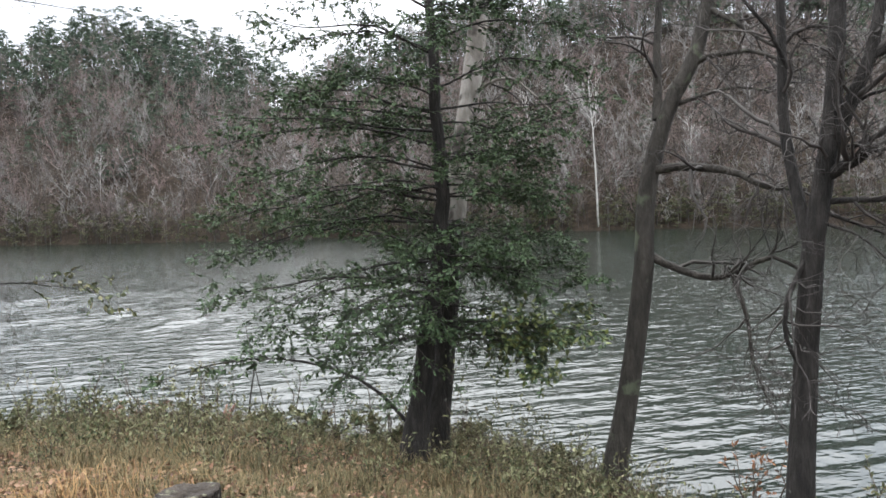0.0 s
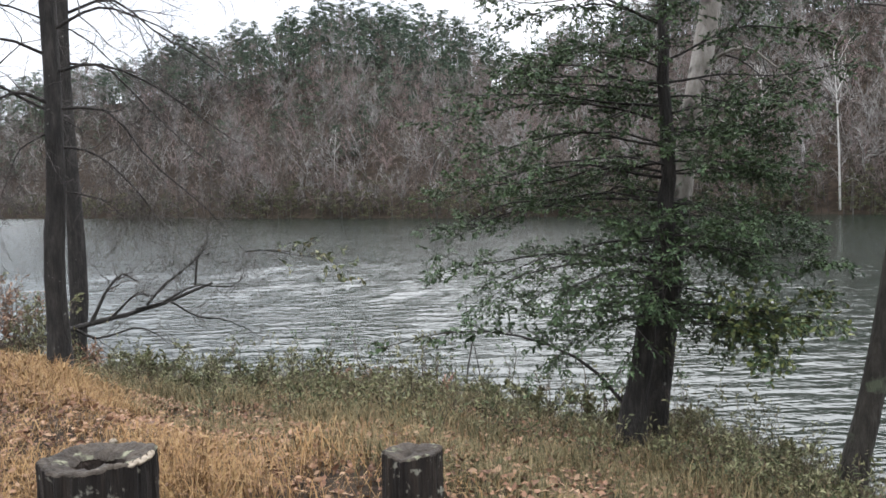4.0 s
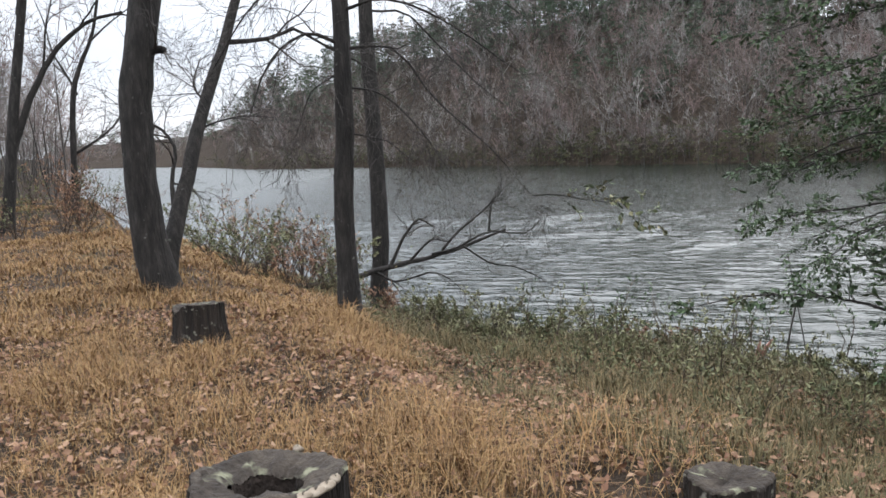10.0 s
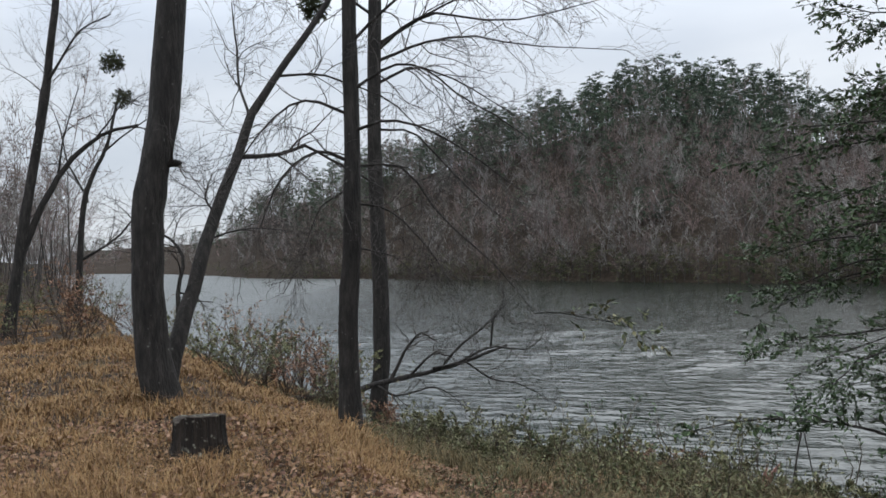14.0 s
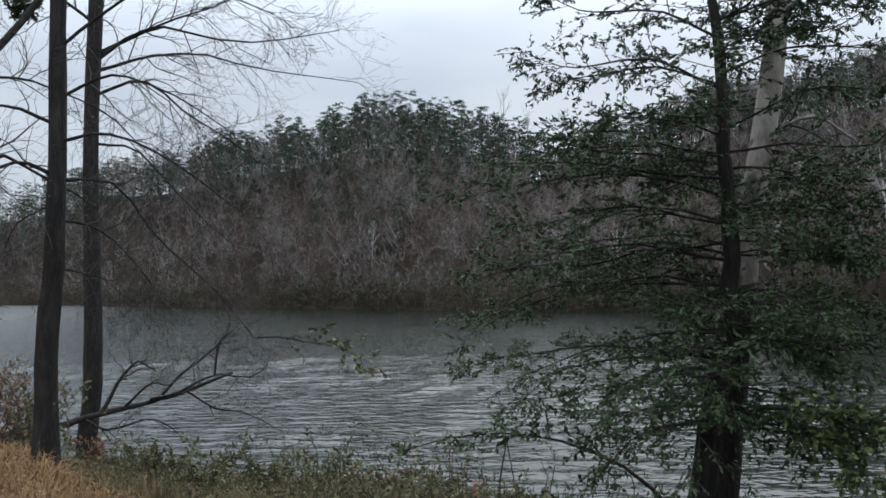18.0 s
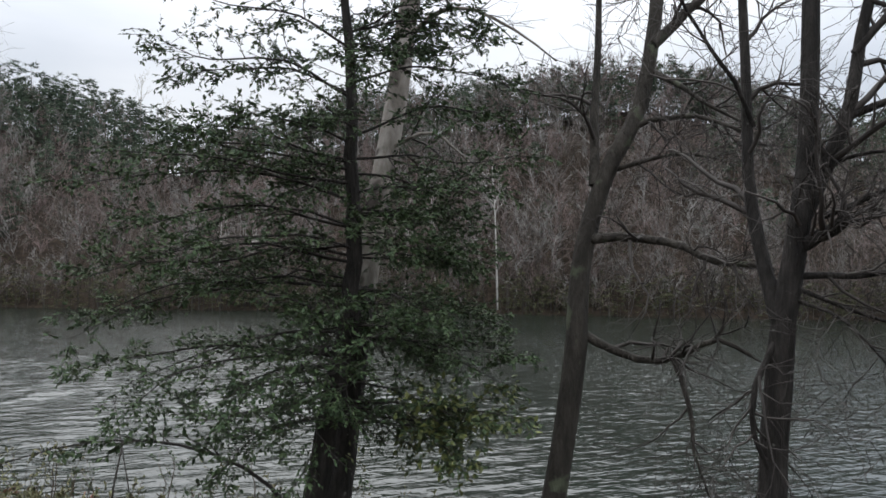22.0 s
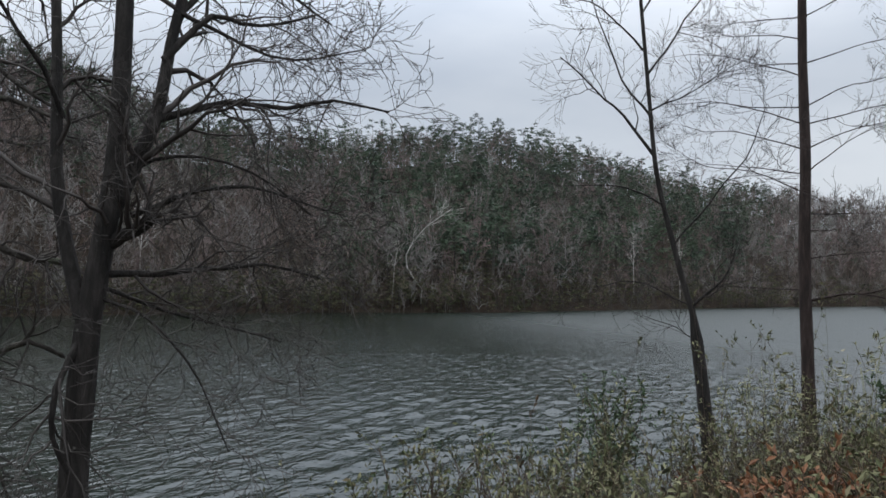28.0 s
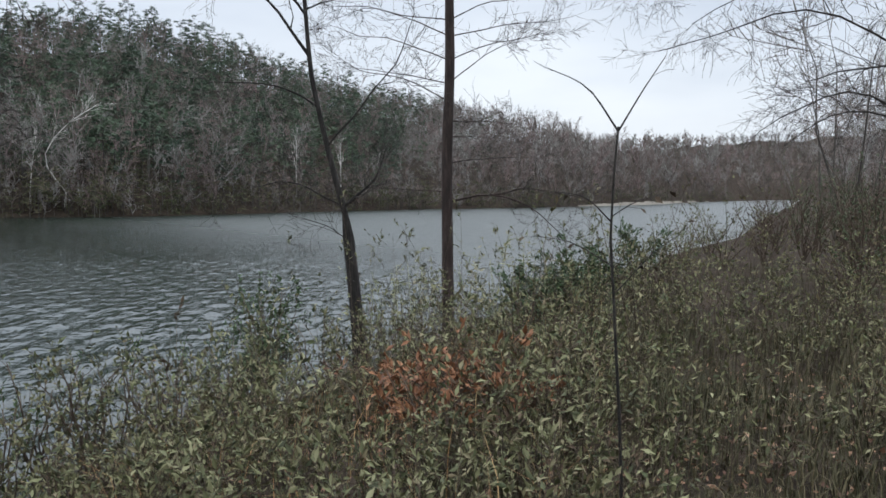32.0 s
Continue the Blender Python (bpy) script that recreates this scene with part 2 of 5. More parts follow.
for turn, stretch, share in ((20, (1.7, 7.0, 1), 0.6), (-12, (2.1, 7.4, 1), 0.3), (-50, (2.0, 6.4, 1), 0.24)):
    mp = wn.nodes.new("ShaderNodeMapping")   # the shortest ripples, drawn out along their crests
    mp.vector_type = "TEXTURE"
    mp.inputs["Rotation"].default_value, mp.inputs["Scale"].default_value = (0, 0, radians(turn)), (1 / stretch[0], 1 / stretch[1], 1)
    nz = wn.nodes.new("ShaderNodeTexNoise")
    nz.inputs["Scale"].default_value, nz.inputs["Detail"].default_value, nz.inputs["Distortion"].default_value = 1.0, 1.5, 0.3
    mul = wn.nodes.new("ShaderNodeMath")
    mul.operation = "MULTIPLY_ADD"
    mul.inputs[1].default_value = share
    wn.links.new(wc.outputs["Object"], mp.inputs["Vector"])
    wn.links.new(mp.outputs["Vector"], nz.inputs["Vector"])
    wn.links.new(nz.outputs["Fac"], mul.inputs[0])
    if heights:
        wn.links.new(heights[-1], mul.inputs[2])
    heights.append(mul.outputs[0])
wbump = wn.nodes.new("ShaderNodeBump")
w_chop = wn.nodes.new("ShaderNodeMapRange")   # choppier in the open reaches
w_chop.inputs["From Min"].default_value, w_chop.inputs["From Max"].default_value = 9.0, 28.0
w_chop.inputs["To Min"].default_value, w_chop.inputs["To Max"].default_value = 0.06, 0.15
wn.links.new(w_open.outputs[0], w_chop.inputs["Value"])
wn.links.new(w_chop.outputs[0], wbump.inputs["Distance"])
wn.links.new(heights[-1], wbump.inputs["Height"])
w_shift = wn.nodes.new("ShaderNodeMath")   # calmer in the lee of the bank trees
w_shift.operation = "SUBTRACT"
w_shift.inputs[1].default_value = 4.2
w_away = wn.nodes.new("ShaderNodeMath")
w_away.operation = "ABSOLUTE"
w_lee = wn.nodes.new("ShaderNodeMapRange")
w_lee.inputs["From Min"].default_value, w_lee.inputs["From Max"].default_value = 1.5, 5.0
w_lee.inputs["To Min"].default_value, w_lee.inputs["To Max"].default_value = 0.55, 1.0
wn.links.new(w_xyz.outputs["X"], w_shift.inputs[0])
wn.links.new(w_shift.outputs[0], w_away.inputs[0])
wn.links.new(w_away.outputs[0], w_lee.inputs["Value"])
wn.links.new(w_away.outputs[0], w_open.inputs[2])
wn.links.new(w_lee.outputs[0], wbump.inputs["Strength"])
wn.links.new(wbump.outputs["Normal"], wb.inputs["Normal"])


# ---- mesh tools ----
rng = np.random.default_rng(7)


def unit(v):
    return v / np.maximum(np.linalg.norm(v, axis=-1, keepdims=True), 1e-9)


class Geo:
    """Gathers triangles and quads for one mesh."""

    def __init__(self):
        self.v, self.q, self.t, self.n, self.tints = [], [], [], 0, []

    def add(self, v, quads=None, tris=None):
        v = np.asarray(v, dtype=np.float64).reshape(-1, 3)
        if quads is not None and len(quads):
            self.q.append(np.asarray(quads, dtype=np.int64).reshape(-1, 4) + self.n)
        if tris is not None and len(tris):
            self.t.append(np.asarray(tris, dtype=np.int64).reshape(-1, 3) + self.n)
        self.v.append(v)
        self.n += len(v)
        return self

    def tint(self, values, count):
        """Chance value of each plant, spread over its points."""
        self.tints.append(np.repeat(values, count))

    def mesh(self, name, mat, smooth=True, shift=(0, 0, 0)):
        me = bpy.data.meshes.new(name)
        v = np.concatenate(self.v) - np.asarray(shift, dtype=float)
        q = np.concatenate(self.q) if self.q else np.zeros((0, 4), int)
        t = np.concatenate(self.t) if self.t else np.zeros((0, 3), int)
        me.vertices.add(len(v))
        me.vertices.foreach_set("co", v.ravel().astype(np.float32))
        loops = np.concatenate([q.ravel(), t.ravel()]).astype(np.int32)
        starts = np.concatenate([np.arange(len(q)) * 4, len(q) * 4 + np.arange(len(t)) * 3]).astype(np.int32)
        me.loops.add(len(loops))
        me.polygons.add(len(starts))
        me.polygons.foreach_set("loop_start", starts)
        me.polygons.foreach_set("vertices", loops)
        if smooth:
            me.polygons.foreach_set("use_smooth", np.ones(len(starts), dtype=bool))
        if self.tints:
            me.attributes.new("tint", "FLOAT", "POINT").data.foreach_set("value", np.concatenate(self.tints).astype(np.float32))
        me.update(calc_edges=True)
        me.validate()
        me.materials.append(mat)
        return me


def part(name, geo, mat, parent=None, label="", smooth=True):
    """One mesh object under a thing or a part; its points are given in the world."""
    base = np.array(parent.matrix_world.translation) if parent else (0, 0, 0)
    ob = new(name, geo.mesh(name, mat, smooth, base))
    ob.parent = parent
    if name in ("twig_spray", "foliage", "branches"):
        ob["kind"] = "stuff"
    if label:
        ob["label"] = label
    return ob


def thing(name, place, label, category, group=""):
    e = new(name)
    e.empty_display_size = 0.2
    e.location = place
    e.matrix_world = Matrix.Translation(place)
    return tagged(e, label, category, group)


def curve(points, k):
    """A smooth line of k points through the given ones."""
    p = np.array(points, dtype=float)
    if len(p) == 2:
        return p[0] + (p[1] - p[0]) * np.linspace(0, 1, k)[:, None]
    e = np.vstack([2 * p[0] - p[1], p, 2 * p[-1] - p[-2]])
    out = []
    for u in np.linspace(0, len(p) - 1 - 1e-6, k):
        i = int(u)
        f = u - i
        a, b, c, d = e[i], e[i + 1], e[i + 2], e[i + 3]
        out.append(0.5 * (2 * b + (c - a) * f + (2 * a - 5 * b + 4 * c - d) * f * f + (3 * b - a - 3 * c + d) * f ** 3))
    return np.array(out)


def tubes(geo, paths, radii, sides=3, lumps=0.0):
    """Round stems along many lines of equal length at once."""
    paths, radii = np.asarray(paths, float), np.asarray(radii, float)
    n, k = paths.shape[:2]
    tan = unit(np.gradient(paths, axis=1))
    mean = unit(paths[:, -1] - paths[:, 0])
    ref = np.where(np.abs(mean[:, 2:3]) > 0.8, np.array([[1.0, 0.13, 0.0]]), np.array([[0.0, 0.1, 1.0]]))[:, None, :]
    a = unit(np.cross(tan, np.broadcast_to(ref, tan.shape)))
    b = np.cross(tan, a)
    ang = np.arange(sides) * 2 * np.pi / sides
    r = radii[:, :, None] * np.ones(sides)
    if lumps:
        r = r * (1 + lumps * rng.normal(size=r.shape))
    v = paths[:, :, None, :] + r[..., None] * (np.cos(ang)[None, None, :, None] * a[:, :, None, :] + np.sin(ang)[None, None, :, None] * b[:, :, None, :])
    idx = np.arange(n * k * sides).reshape(n, k, sides)
    nx = np.roll(idx, -1, axis=2)
    q = np.stack([idx[:, :-1], nx[:, :-1], nx[:, 1:], idx[:, 1:]], axis=-1)
    geo.add(v, q.reshape(-1, 4))
    if sides > 3:
        top = idx[:, -1]
        geo.t.append(np.stack([np.repeat(top[:, :1], sides - 2, 1), top[:, 1:-1], top[:, 2:]], -1).reshape(-1, 3) + geo.n - n * k * sides)
    return geo


def ribbons(geo, paths, widths):
    """Flat strips along many lines at once, each turned its own way."""
    n, k = paths.shape[:2]
    tan = unit(np.gradient(paths, axis=1))
    side = unit(np.cross(tan, unit(rng.normal(size=(n, 1, 3)))))
    v = np.stack([paths - side * widths[..., None] / 2, paths + side * widths[..., None] / 2], axis=2)
    idx = np.arange(n * k * 2).reshape(n, k, 2)
    q = np.stack([idx[:, :-1, 0], idx[:, :-1, 1], idx[:, 1:, 1], idx[:, 1:, 0]], -1)
    return geo.add(v, q.reshape(-1, 4))


def spikes(geo, paths, widths):
    """One thin tapering sliver along each line."""
    a, b = paths[:, 0], paths[:, -1]
    s = unit(np.cross(b - a, rng.normal(size=a.shape))) * np.asarray(widths)[:, None] / 2
    return geo.add(np.stack([a - s, a + s, b], 1), None, np.arange(len(a) * 3).reshape(-1, 3))


def sprout(paths, radii, count, length, angle=(35, 70), k=5, wander=0.18, rise=0.05, start=0.15, thin=0.55, flat=0.0, tip=0.25, taper=0.55):
    """Side shoots of many stems at once: their lines and radii."""
    n, kp = paths.shape[:2]
    m = n * count
    u = start + (1 - start) * rng.random((n, count)) ** 0.9
    u[:, 0] = 0.97
    f = u * (kp - 1)
    i = np.minimum(f.astype(int), kp - 2)
    f = (f - i)[..., None]
    row = np.arange(n)[:, None]
    p0 = (paths[row, i] * (1 - f) + paths[row, i + 1] * f).reshape(m, 3)
    tan = unit(paths[row, i + 1] - paths[row, i]).reshape(m, 3)
    r0 = (radii[row, i] * (1 - f[..., 0]) + radii[row, i + 1] * f[..., 0]).reshape(m)
    rnd = rng.normal(size=(m, 3))
    rnd[:, 2] *= 1 - flat
    perp = unit(rnd - (rnd * tan).sum(1, keepdims=True) * tan)
    a = np.radians(rng.uniform(*angle, size=m))[:, None]
    a = np.where((u.reshape(m) > 0.96)[:, None], a * 0.4, a)
    d = unit(np.cos(a) * tan + np.sin(a) * perp)
    ll = rng.uniform(*length, size=m) * (1.15 - taper * u.reshape(m))
    out = np.zeros((m, k, 3))
    out[:, 0] = p0
    for j in range(1, k):
        d = unit(d + wander * rng.normal(size=(m, 3)) * np.array([1, 1, 1 - 0.5 * flat]) + np.array([0, 0, rise]))
        out[:, j] = out[:, j - 1] + d * (ll / (k - 1))[:, None]
    rr = np.minimum(r0 * thin, ll * 0.03)[:, None] * np.linspace(1, tip, k)[None]
    return out, rr


def leaves(geo, at, aim, size, droop=0.2, ratio=0.5):
    """Folded pointed leaves at many places at once."""
    n = len(at)
    aim = unit(aim + np.array([0, 0, -droop]))
    side = unit(np.cross(aim, unit(rng.normal(size=(n, 3)) * np.array([0.5, 0.5, 1.0]) + np.array([0, 0, 0.6]))))
    up = np.cross(side, aim)
    s = np.asarray(size)[:, None]
    v = np.stack([at, at + aim * s * 0.5 + side * s * ratio / 2 + up * s * 0.10, at + aim * s + up * s * -0.05, at + aim * s * 0.45 - side * s * ratio / 2 + up * s * 0.10], 1)
    idx = np.arange(n * 4).reshape(n, 4)
    return geo.add(v, None, np.concatenate([idx[:, [0, 1, 2]], idx[:, [0, 2, 3]]]))


def along(paths, per, start=0.2):
    """Places and directions along many lines."""
    n, k = paths.shape[:2]
    u = start + (1 - start) * rng.random((n, per))
    f = u * (k - 1)
    i = np.minimum(f.astype(int), k - 2)
    f = (f - i)[..., None]
    row = np.arange(n)[:, None]
    p = paths[row, i] * (1 - f) + paths[row, i + 1] * f
    t = unit(paths[row, i + 1] - paths[row, i])
    return p.reshape(-1, 3), t.reshape(-1, 3)


# ---- the lie of the land ----
WATER_Z = -1.4
# bearing to the left of north, far shore, ridge, height of the ridge's tree tops
VALLEY = [(-180, 300, 520, 26), (-97, 300, 500, 38), (-92, 230, 400, 31.5), (-87, 165, 260, 21.5), (-81, 130, 230, 21.4), (-74, 112, 200, 21.8), (-68, 100, 185, 25.8), (-60, 87, 160, 28.8),
          (-53, 79, 148, 30.8), (-40, 77, 145, 29.4), (-33, 76, 135, 29.7), (-27.5, 75, 127, 32.5), (-22, 74, 120, 35), (-15, 76, 115, 33.4), (-9, 77, 120, 33), (5, 79, 130, 28.4),
          (11, 81, 145, 27.3)]
VALLEY += [(14.5, 83, 148, 31.4), (22, 90, 150, 34.7), (28, 102, 160, 33), (34, 118, 180, 30.4), (39.7, 134, 200, 30.7), (47, 160, 280, 26.5), (48.7, 175, 300, 23.5),
           (51, 225, 500, 23), (58, 400, 620, 22), (180, 420, 620, 24)]
NEAR_SHORE = [(-180, 999), (-99, 999), (-96, 130), (-93, 56), (-87, 32), (-80, 21), (-73, 15.2), (-65, 11.6), (-55, 9.4), (-45, 8.1), (-35, 7.3), (-25, 7.1), (-15, 7.7), (-6, 8.8), (5, 9.7),
              (15, 11.0), (25, 12.0), (35, 13.3), (42, 15.5), (50, 24), (57, 38), (60, 90), (63, 999), (180, 999)]
_va, _ns = np.array(VALLEY, float), np.array(NEAR_SHORE, float)


def ripple(x, y, s):
    return (np.sin(x / s * 1.7 + 1.3 * np.sin(y / s * 0.9)) + np.sin(y / s * 2.1 + 1.1 * np.sin(x / s * 1.3 + 2)) + 0.5 * np.sin((x + y) / s * 3.7 + np.sin(x / s * 2.9))) / 2.5


def smooth(u):
    u = np.clip(u, 0, 1)
    return u * u * (3 - 2 * u)


def polar(x, y):
    return np.hypot(x, y), np.degrees(np.arctan2(-x, y))


def near_shore(b):
    return np.interp(b, _ns[:, 0], _ns[:, 1])


def land(x, y):
    """Height of the ground."""
    x, y = np.asarray(x, float), np.asarray(y, float)
    r, b = polar(x, y)
    n = near_shore(b) + 0.35 * ripple(x, y, 2.3)
    d = np.interp(b, _va[:, 0], _va[:, 1]) + 1.2 * ripple(x, y, 9)
    rd = np.interp(b, _va[:, 0], _va[:, 2])
    top = np.interp(b, _va[:, 0], _va[:, 3]) - 8.0
    wide = np.interp(b, [-97, -87, -80, -73, -64, 20, 32, 43, 47, 52, 57, 60], [40, 22, 15, 10.5, 7.2, 7.2, 9.3, 10, 13, 17, 22, 45])
    flat = 0.05 * ripple(x, y, 1.1) + 0.10 * ripple(x, y, 4.0) * np.clip(r / 8, 0, 1)
    bank = flat * (1 - smooth((r - n + 2) / 2)) - 1.4 * np.clip((r - (n - wide)) / wide, 0, 1) ** 1.12
    bank = np.where(r > n, WATER_Z - np.minimum(0.35 * (r - n), 1.6), bank)
    rise = np.clip((r - d) / np.maximum(rd - d, 1), 0, 1)
    far = WATER_Z - 0.3 + 0.65 * smooth((r - d) / 3.0) + (top + 0.3) * (0.65 * rise + 0.35 * smooth(rise)) + (1.2 * ripple(x, y, 14) + 0.5 * ripple(x, y, 5)) * np.minimum(1, rise * 4)
    far = far + np.clip((r - rd) * 0.01, 0, 10)
    under = np.maximum(WATER_Z - np.minimum(0.35 * (d - r), 1.6), -3.0)
    far = np.where(r > d, far, under)
    wet = np.where(r < 0.5 * (n + d), bank, far)
    dry = flat + np.where(b > 0, np.clip((r - 32) * 0.16, 0, 18) * smooth((b - 60) / 18), 0) + (top + 1) * smooth((r - d) / np.maximum(rd - d, 1)) * np.where(b > 0, 0.3, 1.0)
    mix = smooth((n - d + 60) / 60)
    return np.where(n >= d, dry, np.where(r > n, wet, bank * (1 - mix) + mix * np.maximum(bank, np.minimum(dry, 0.2))))


def spot(b, r):
    """A place by its bearing and distance."""
    b = np.radians(b)
    return -np.sin(b) * r, np.cos(b) * r


# ground: one sheet out to the horizon
rings = np.concatenate([np.arange(0.4, 18, 0.26), np.geomspace(18.2, 60, 45), np.geomspace(61, 480, 90), np.geomspace(500, 4200, 22)])
turns = 400
ang = np.linspace(0, 360, turns, endpoint=False) - 180
rr, bb = np.meshgrid(rings, ang, indexing="ij")
gx, gy = spot(bb, rr)
gz = land(gx, gy)
ground_geo = Geo()
idx = np.arange(len(rings) * turns).reshape(len(rings), turns)
nx = np.roll(idx, -1, axis=1)
q = np.stack([idx[:-1], idx[1:], nx[1:], nx[:-1]], -1).reshape(-1, 4)
ground_geo.add(np.stack([gx, gy, gz], -1), q)
c = ground_geo.n
ground_geo.add([(0, 0, float(land(0.0, 0.01)))])
ground_geo.t.append(np.stack([np.full(turns, c), idx[0], nx[0]], -1))
ground = tagged(part("ground", ground_geo, EARTH), "leaf-strewn river bank and wooded valley sides", "ground", kind="structure")

# river: wind ripples, long crests across the reach with some spread
WIND = radians(20)
w_rings = np.concatenate([np.arange(6.0, 34, 0.14), np.arange(34, 96, 0.32), np.geomspace(97, 4000, 24)])
w_turns = np.linspace(-106, 66, 400)
rr, bb = np.meshgrid(w_rings, w_turns, indexing="ij")
wx, wy = spot(bb, rr)
grain = np.maximum(np.gradient(w_rings)[:, None], rr * radians(172 / 400))
wz = np.zeros_like(wx)
for i in range(44):
    length = 0.28 * (0.85 / 0.28) ** rng.random()
    head = WIND + rng.normal() * radians(20) - (radians(75) if i % 7 == 6 else 0)
    swing = 2 * np.pi / length
    size = 0.025 / swing * (0.7 + 0.6 * rng.random()) * (1.0 if length < 1.0 else 0.75)
    wz += size * np.clip(length / (1.8 * grain) - 0.7, 0, 1) * np.sin(swing * (-wx * math.sin(head) + wy * math.cos(head)) + rng.uniform(0, 6.3))
wz *= np.interp(bb, [-75, -60, -45, -30, -6, 8], [2.6, 2.2, 1.5, 0.6, 0.55, 1.2]) * (0.95 + 0.4 * ripple(wx, wy, 7.0)) * np.clip((400 - rr) / 300, 0, 1)
idx = np.arange(wx.size).reshape(wx.shape)
water_geo = Geo().add(np.stack([wx, wy, WATER_Z + wz], -1), np.stack([idx[:-1, :-1], idx[1:, :-1], idx[1:, 1:], idx[:-1, 1:]], -1).reshape(-1, 4))
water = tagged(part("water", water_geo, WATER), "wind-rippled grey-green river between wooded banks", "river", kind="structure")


# ---- the near trees ----
def stem(points, r0, r1, k=14):
    p = curve(points, k)
    p[1:-1] += rng.normal(size=(k - 2, 3)) * np.minimum(r0, 0.08) * 0.09
    if r0 < 0.045 and k == 10:
        ln = float(np.linalg.norm(p[-1] - p[0]))
        u = np.linspace(0, 1, k)[:, None]
        for f in (2.3, 4.7):
            p += np.sin(np.pi * u) * np.sin(f * np.pi * u + rng.uniform(0, 6.3)) * rng.normal(size=(1, 3)) * ln * 0.014 / f * 2.3
    return p, r0 + (r1 - r0) * np.linspace(0, 1, k) ** 0.8


def tree(name, label, group, trunk, r0, r1, limbs, bark=None, lower=None, twig=None, shoots=(6, 5, 4), reach=(0.5, 1.2), rise=0.04, flat=0.0, rooted=True, flare=0.35, sides=14, wander=0.16, angle=(30, 65), neck=None):
    """A bare tree: trunk, each limb, and the spray of twigs. limbs: (points, thickness at the base, at the tip)."""
    bark, twig = bark or BARK, twig or TWIG
    p, r = stem(trunk, r0, r1, 22)
    if rooted:
        base = p[0].copy()
        base[2] = float(land(base[0], base[1])) - 0.12
        if p[0][2] > base[2] + 0.05:
            p = curve([base, *p[1::3], p[-1]], 24)
            r = np.interp(np.linspace(0, 1, 24), np.linspace(0, 1, 22), r)
        z = p[:, 2] - base[2]
        r = r * (1 + flare * np.exp(-z / 0.28))
    if neck:
        r = r * np.where(p[:, 2] > neck[0], neck[1], 1.0)
    root = thing(name, tuple(p[0]), label, "tree", group)
    if lower:
        cut = int(np.argmin(np.abs(p[:, 2] - lower[1])))
        part("trunk", tubes(Geo(), p[None, :cut + 1], r[None, :cut + 1], sides, 0.035), lower[0], root, "rough dark lower bark")
        part("trunk", tubes(Geo(), p[None, cut:], r[None, cut:] * 0.99, sides, 0.02), bark, root, "pale flaking upper bark")
    else:
        part("trunk", tubes(Geo(), p[None], r[None], sides, 0.035), bark, root)
    stems = []
    for points, a, b in limbs:
        lp, lr = stem(points, a, b, 10)
        stems.append((lp, lr))
        part("limb", tubes(Geo(), lp[None], lr[None], 8, 0.03), bark, root)
    if stems:
        lp = np.stack([s[0] for s in stems])
        lr = np.stack([s[1] for s in stems])
        geo = Geo()
        a, ar = sprout(lp, lr, shoots[0], reach, angle, 7, wander, rise, 0.12, 0.55, flat)
        tubes(geo, a, ar, 4)
        b, br = sprout(a, ar, shoots[1], (reach[0] * 0.5, reach[1] * 0.6), (25, 60), 5, wander, rise, 0.15, 0.6, flat)
        tubes(geo, b, np.maximum(br, 0.0022), 3)
        c, cr = sprout(b, br, shoots[2], (reach[0] * 0.22, reach[1] * 0.3), (25, 60), 3, wander, rise, 0.2, 0.7, flat)
        ribbons(geo, c, np.maximum(cr, 0.0019) * 2)
        part("twig_spray", geo, twig, root)
        return root, a, b, c
    return root, None, None, None


# leaning tree by the water with two long crooked limbs
tree("leaning_tree", "leaning bare grey-brown tree with long crooked side limbs", "bare trees on the near bank",
     [(1.61, 6.73, -1.0), (1.69, 6.72, -0.7), (1.78, 6.71, -0.2), (1.91, 6.68, 0.7), (1.99, 6.71, 1.26), (2.04, 6.75, 1.82), (2.19, 6.75, 2.34), (2.4, 6.73, 2.78), (2.59, 6.72, 3.31), (2.72, 6.8, 4.3), (2.8, 7.0, 6.2)], 0.125, 0.05,
     [([(2.13, 6.77, 2.35), (2.18, 6.92, 3.0), (2.27, 7.1, 4.05), (2.3, 7.2, 5.6)], 0.05, 0.02),
      ([(2.03, 6.76, 1.89), (2.29, 6.56, 1.91), (2.63, 6.22, 1.84), (2.77, 5.93, 1.71), (2.98, 5.61, 1.66)], 0.045, 0.022),
      ([(2.0, 6.71, 1.12), (2.3, 6.56, 0.97), (2.63, 6.33, 0.94), (2.88, 6.11, 1.10), (3.07, 5.9, 1.0)], 0.042, 0.016),
      ([(2.64, 6.32, 0.94), (2.73, 6.23, 0.58), (2.74, 6.17, 0.24), (2.84, 6.12, -0.09)], 0.026, 0.009)] + [
      ([(2.88, 6.11, 1.10), (2.91, 6.09, 1.16), (2.93, 6.07, 1.22)], 0.02, 0.012),
      ([(2.45, 6.71, 2.84), (2.67, 6.53, 2.9), (2.87, 6.22, 2.84), (3.04, 5.92, 2.67)], 0.032, 0.012),
      ([(2.60, 6.71, 3.33), (2.83, 6.35, 3.04), (3.05, 6.02, 2.78)], 0.03, 0.01),
      ([(2.32, 6.76, 2.49), (2.63, 6.43, 2.57), (2.86, 6.01, 2.49)], 0.024, 0.008),
      ([(2.62, 6.70, 3.55), (2.91, 6.64, 3.83), (3.16, 6.64, 4.13), (3.5, 6.7, 4.9)], 0.055, 0.025)],
     shoots=(9, 6, 4), reach=(0.35, 1.0), rise=-0.03, wander=0.30, bark=BARK_BROWN)

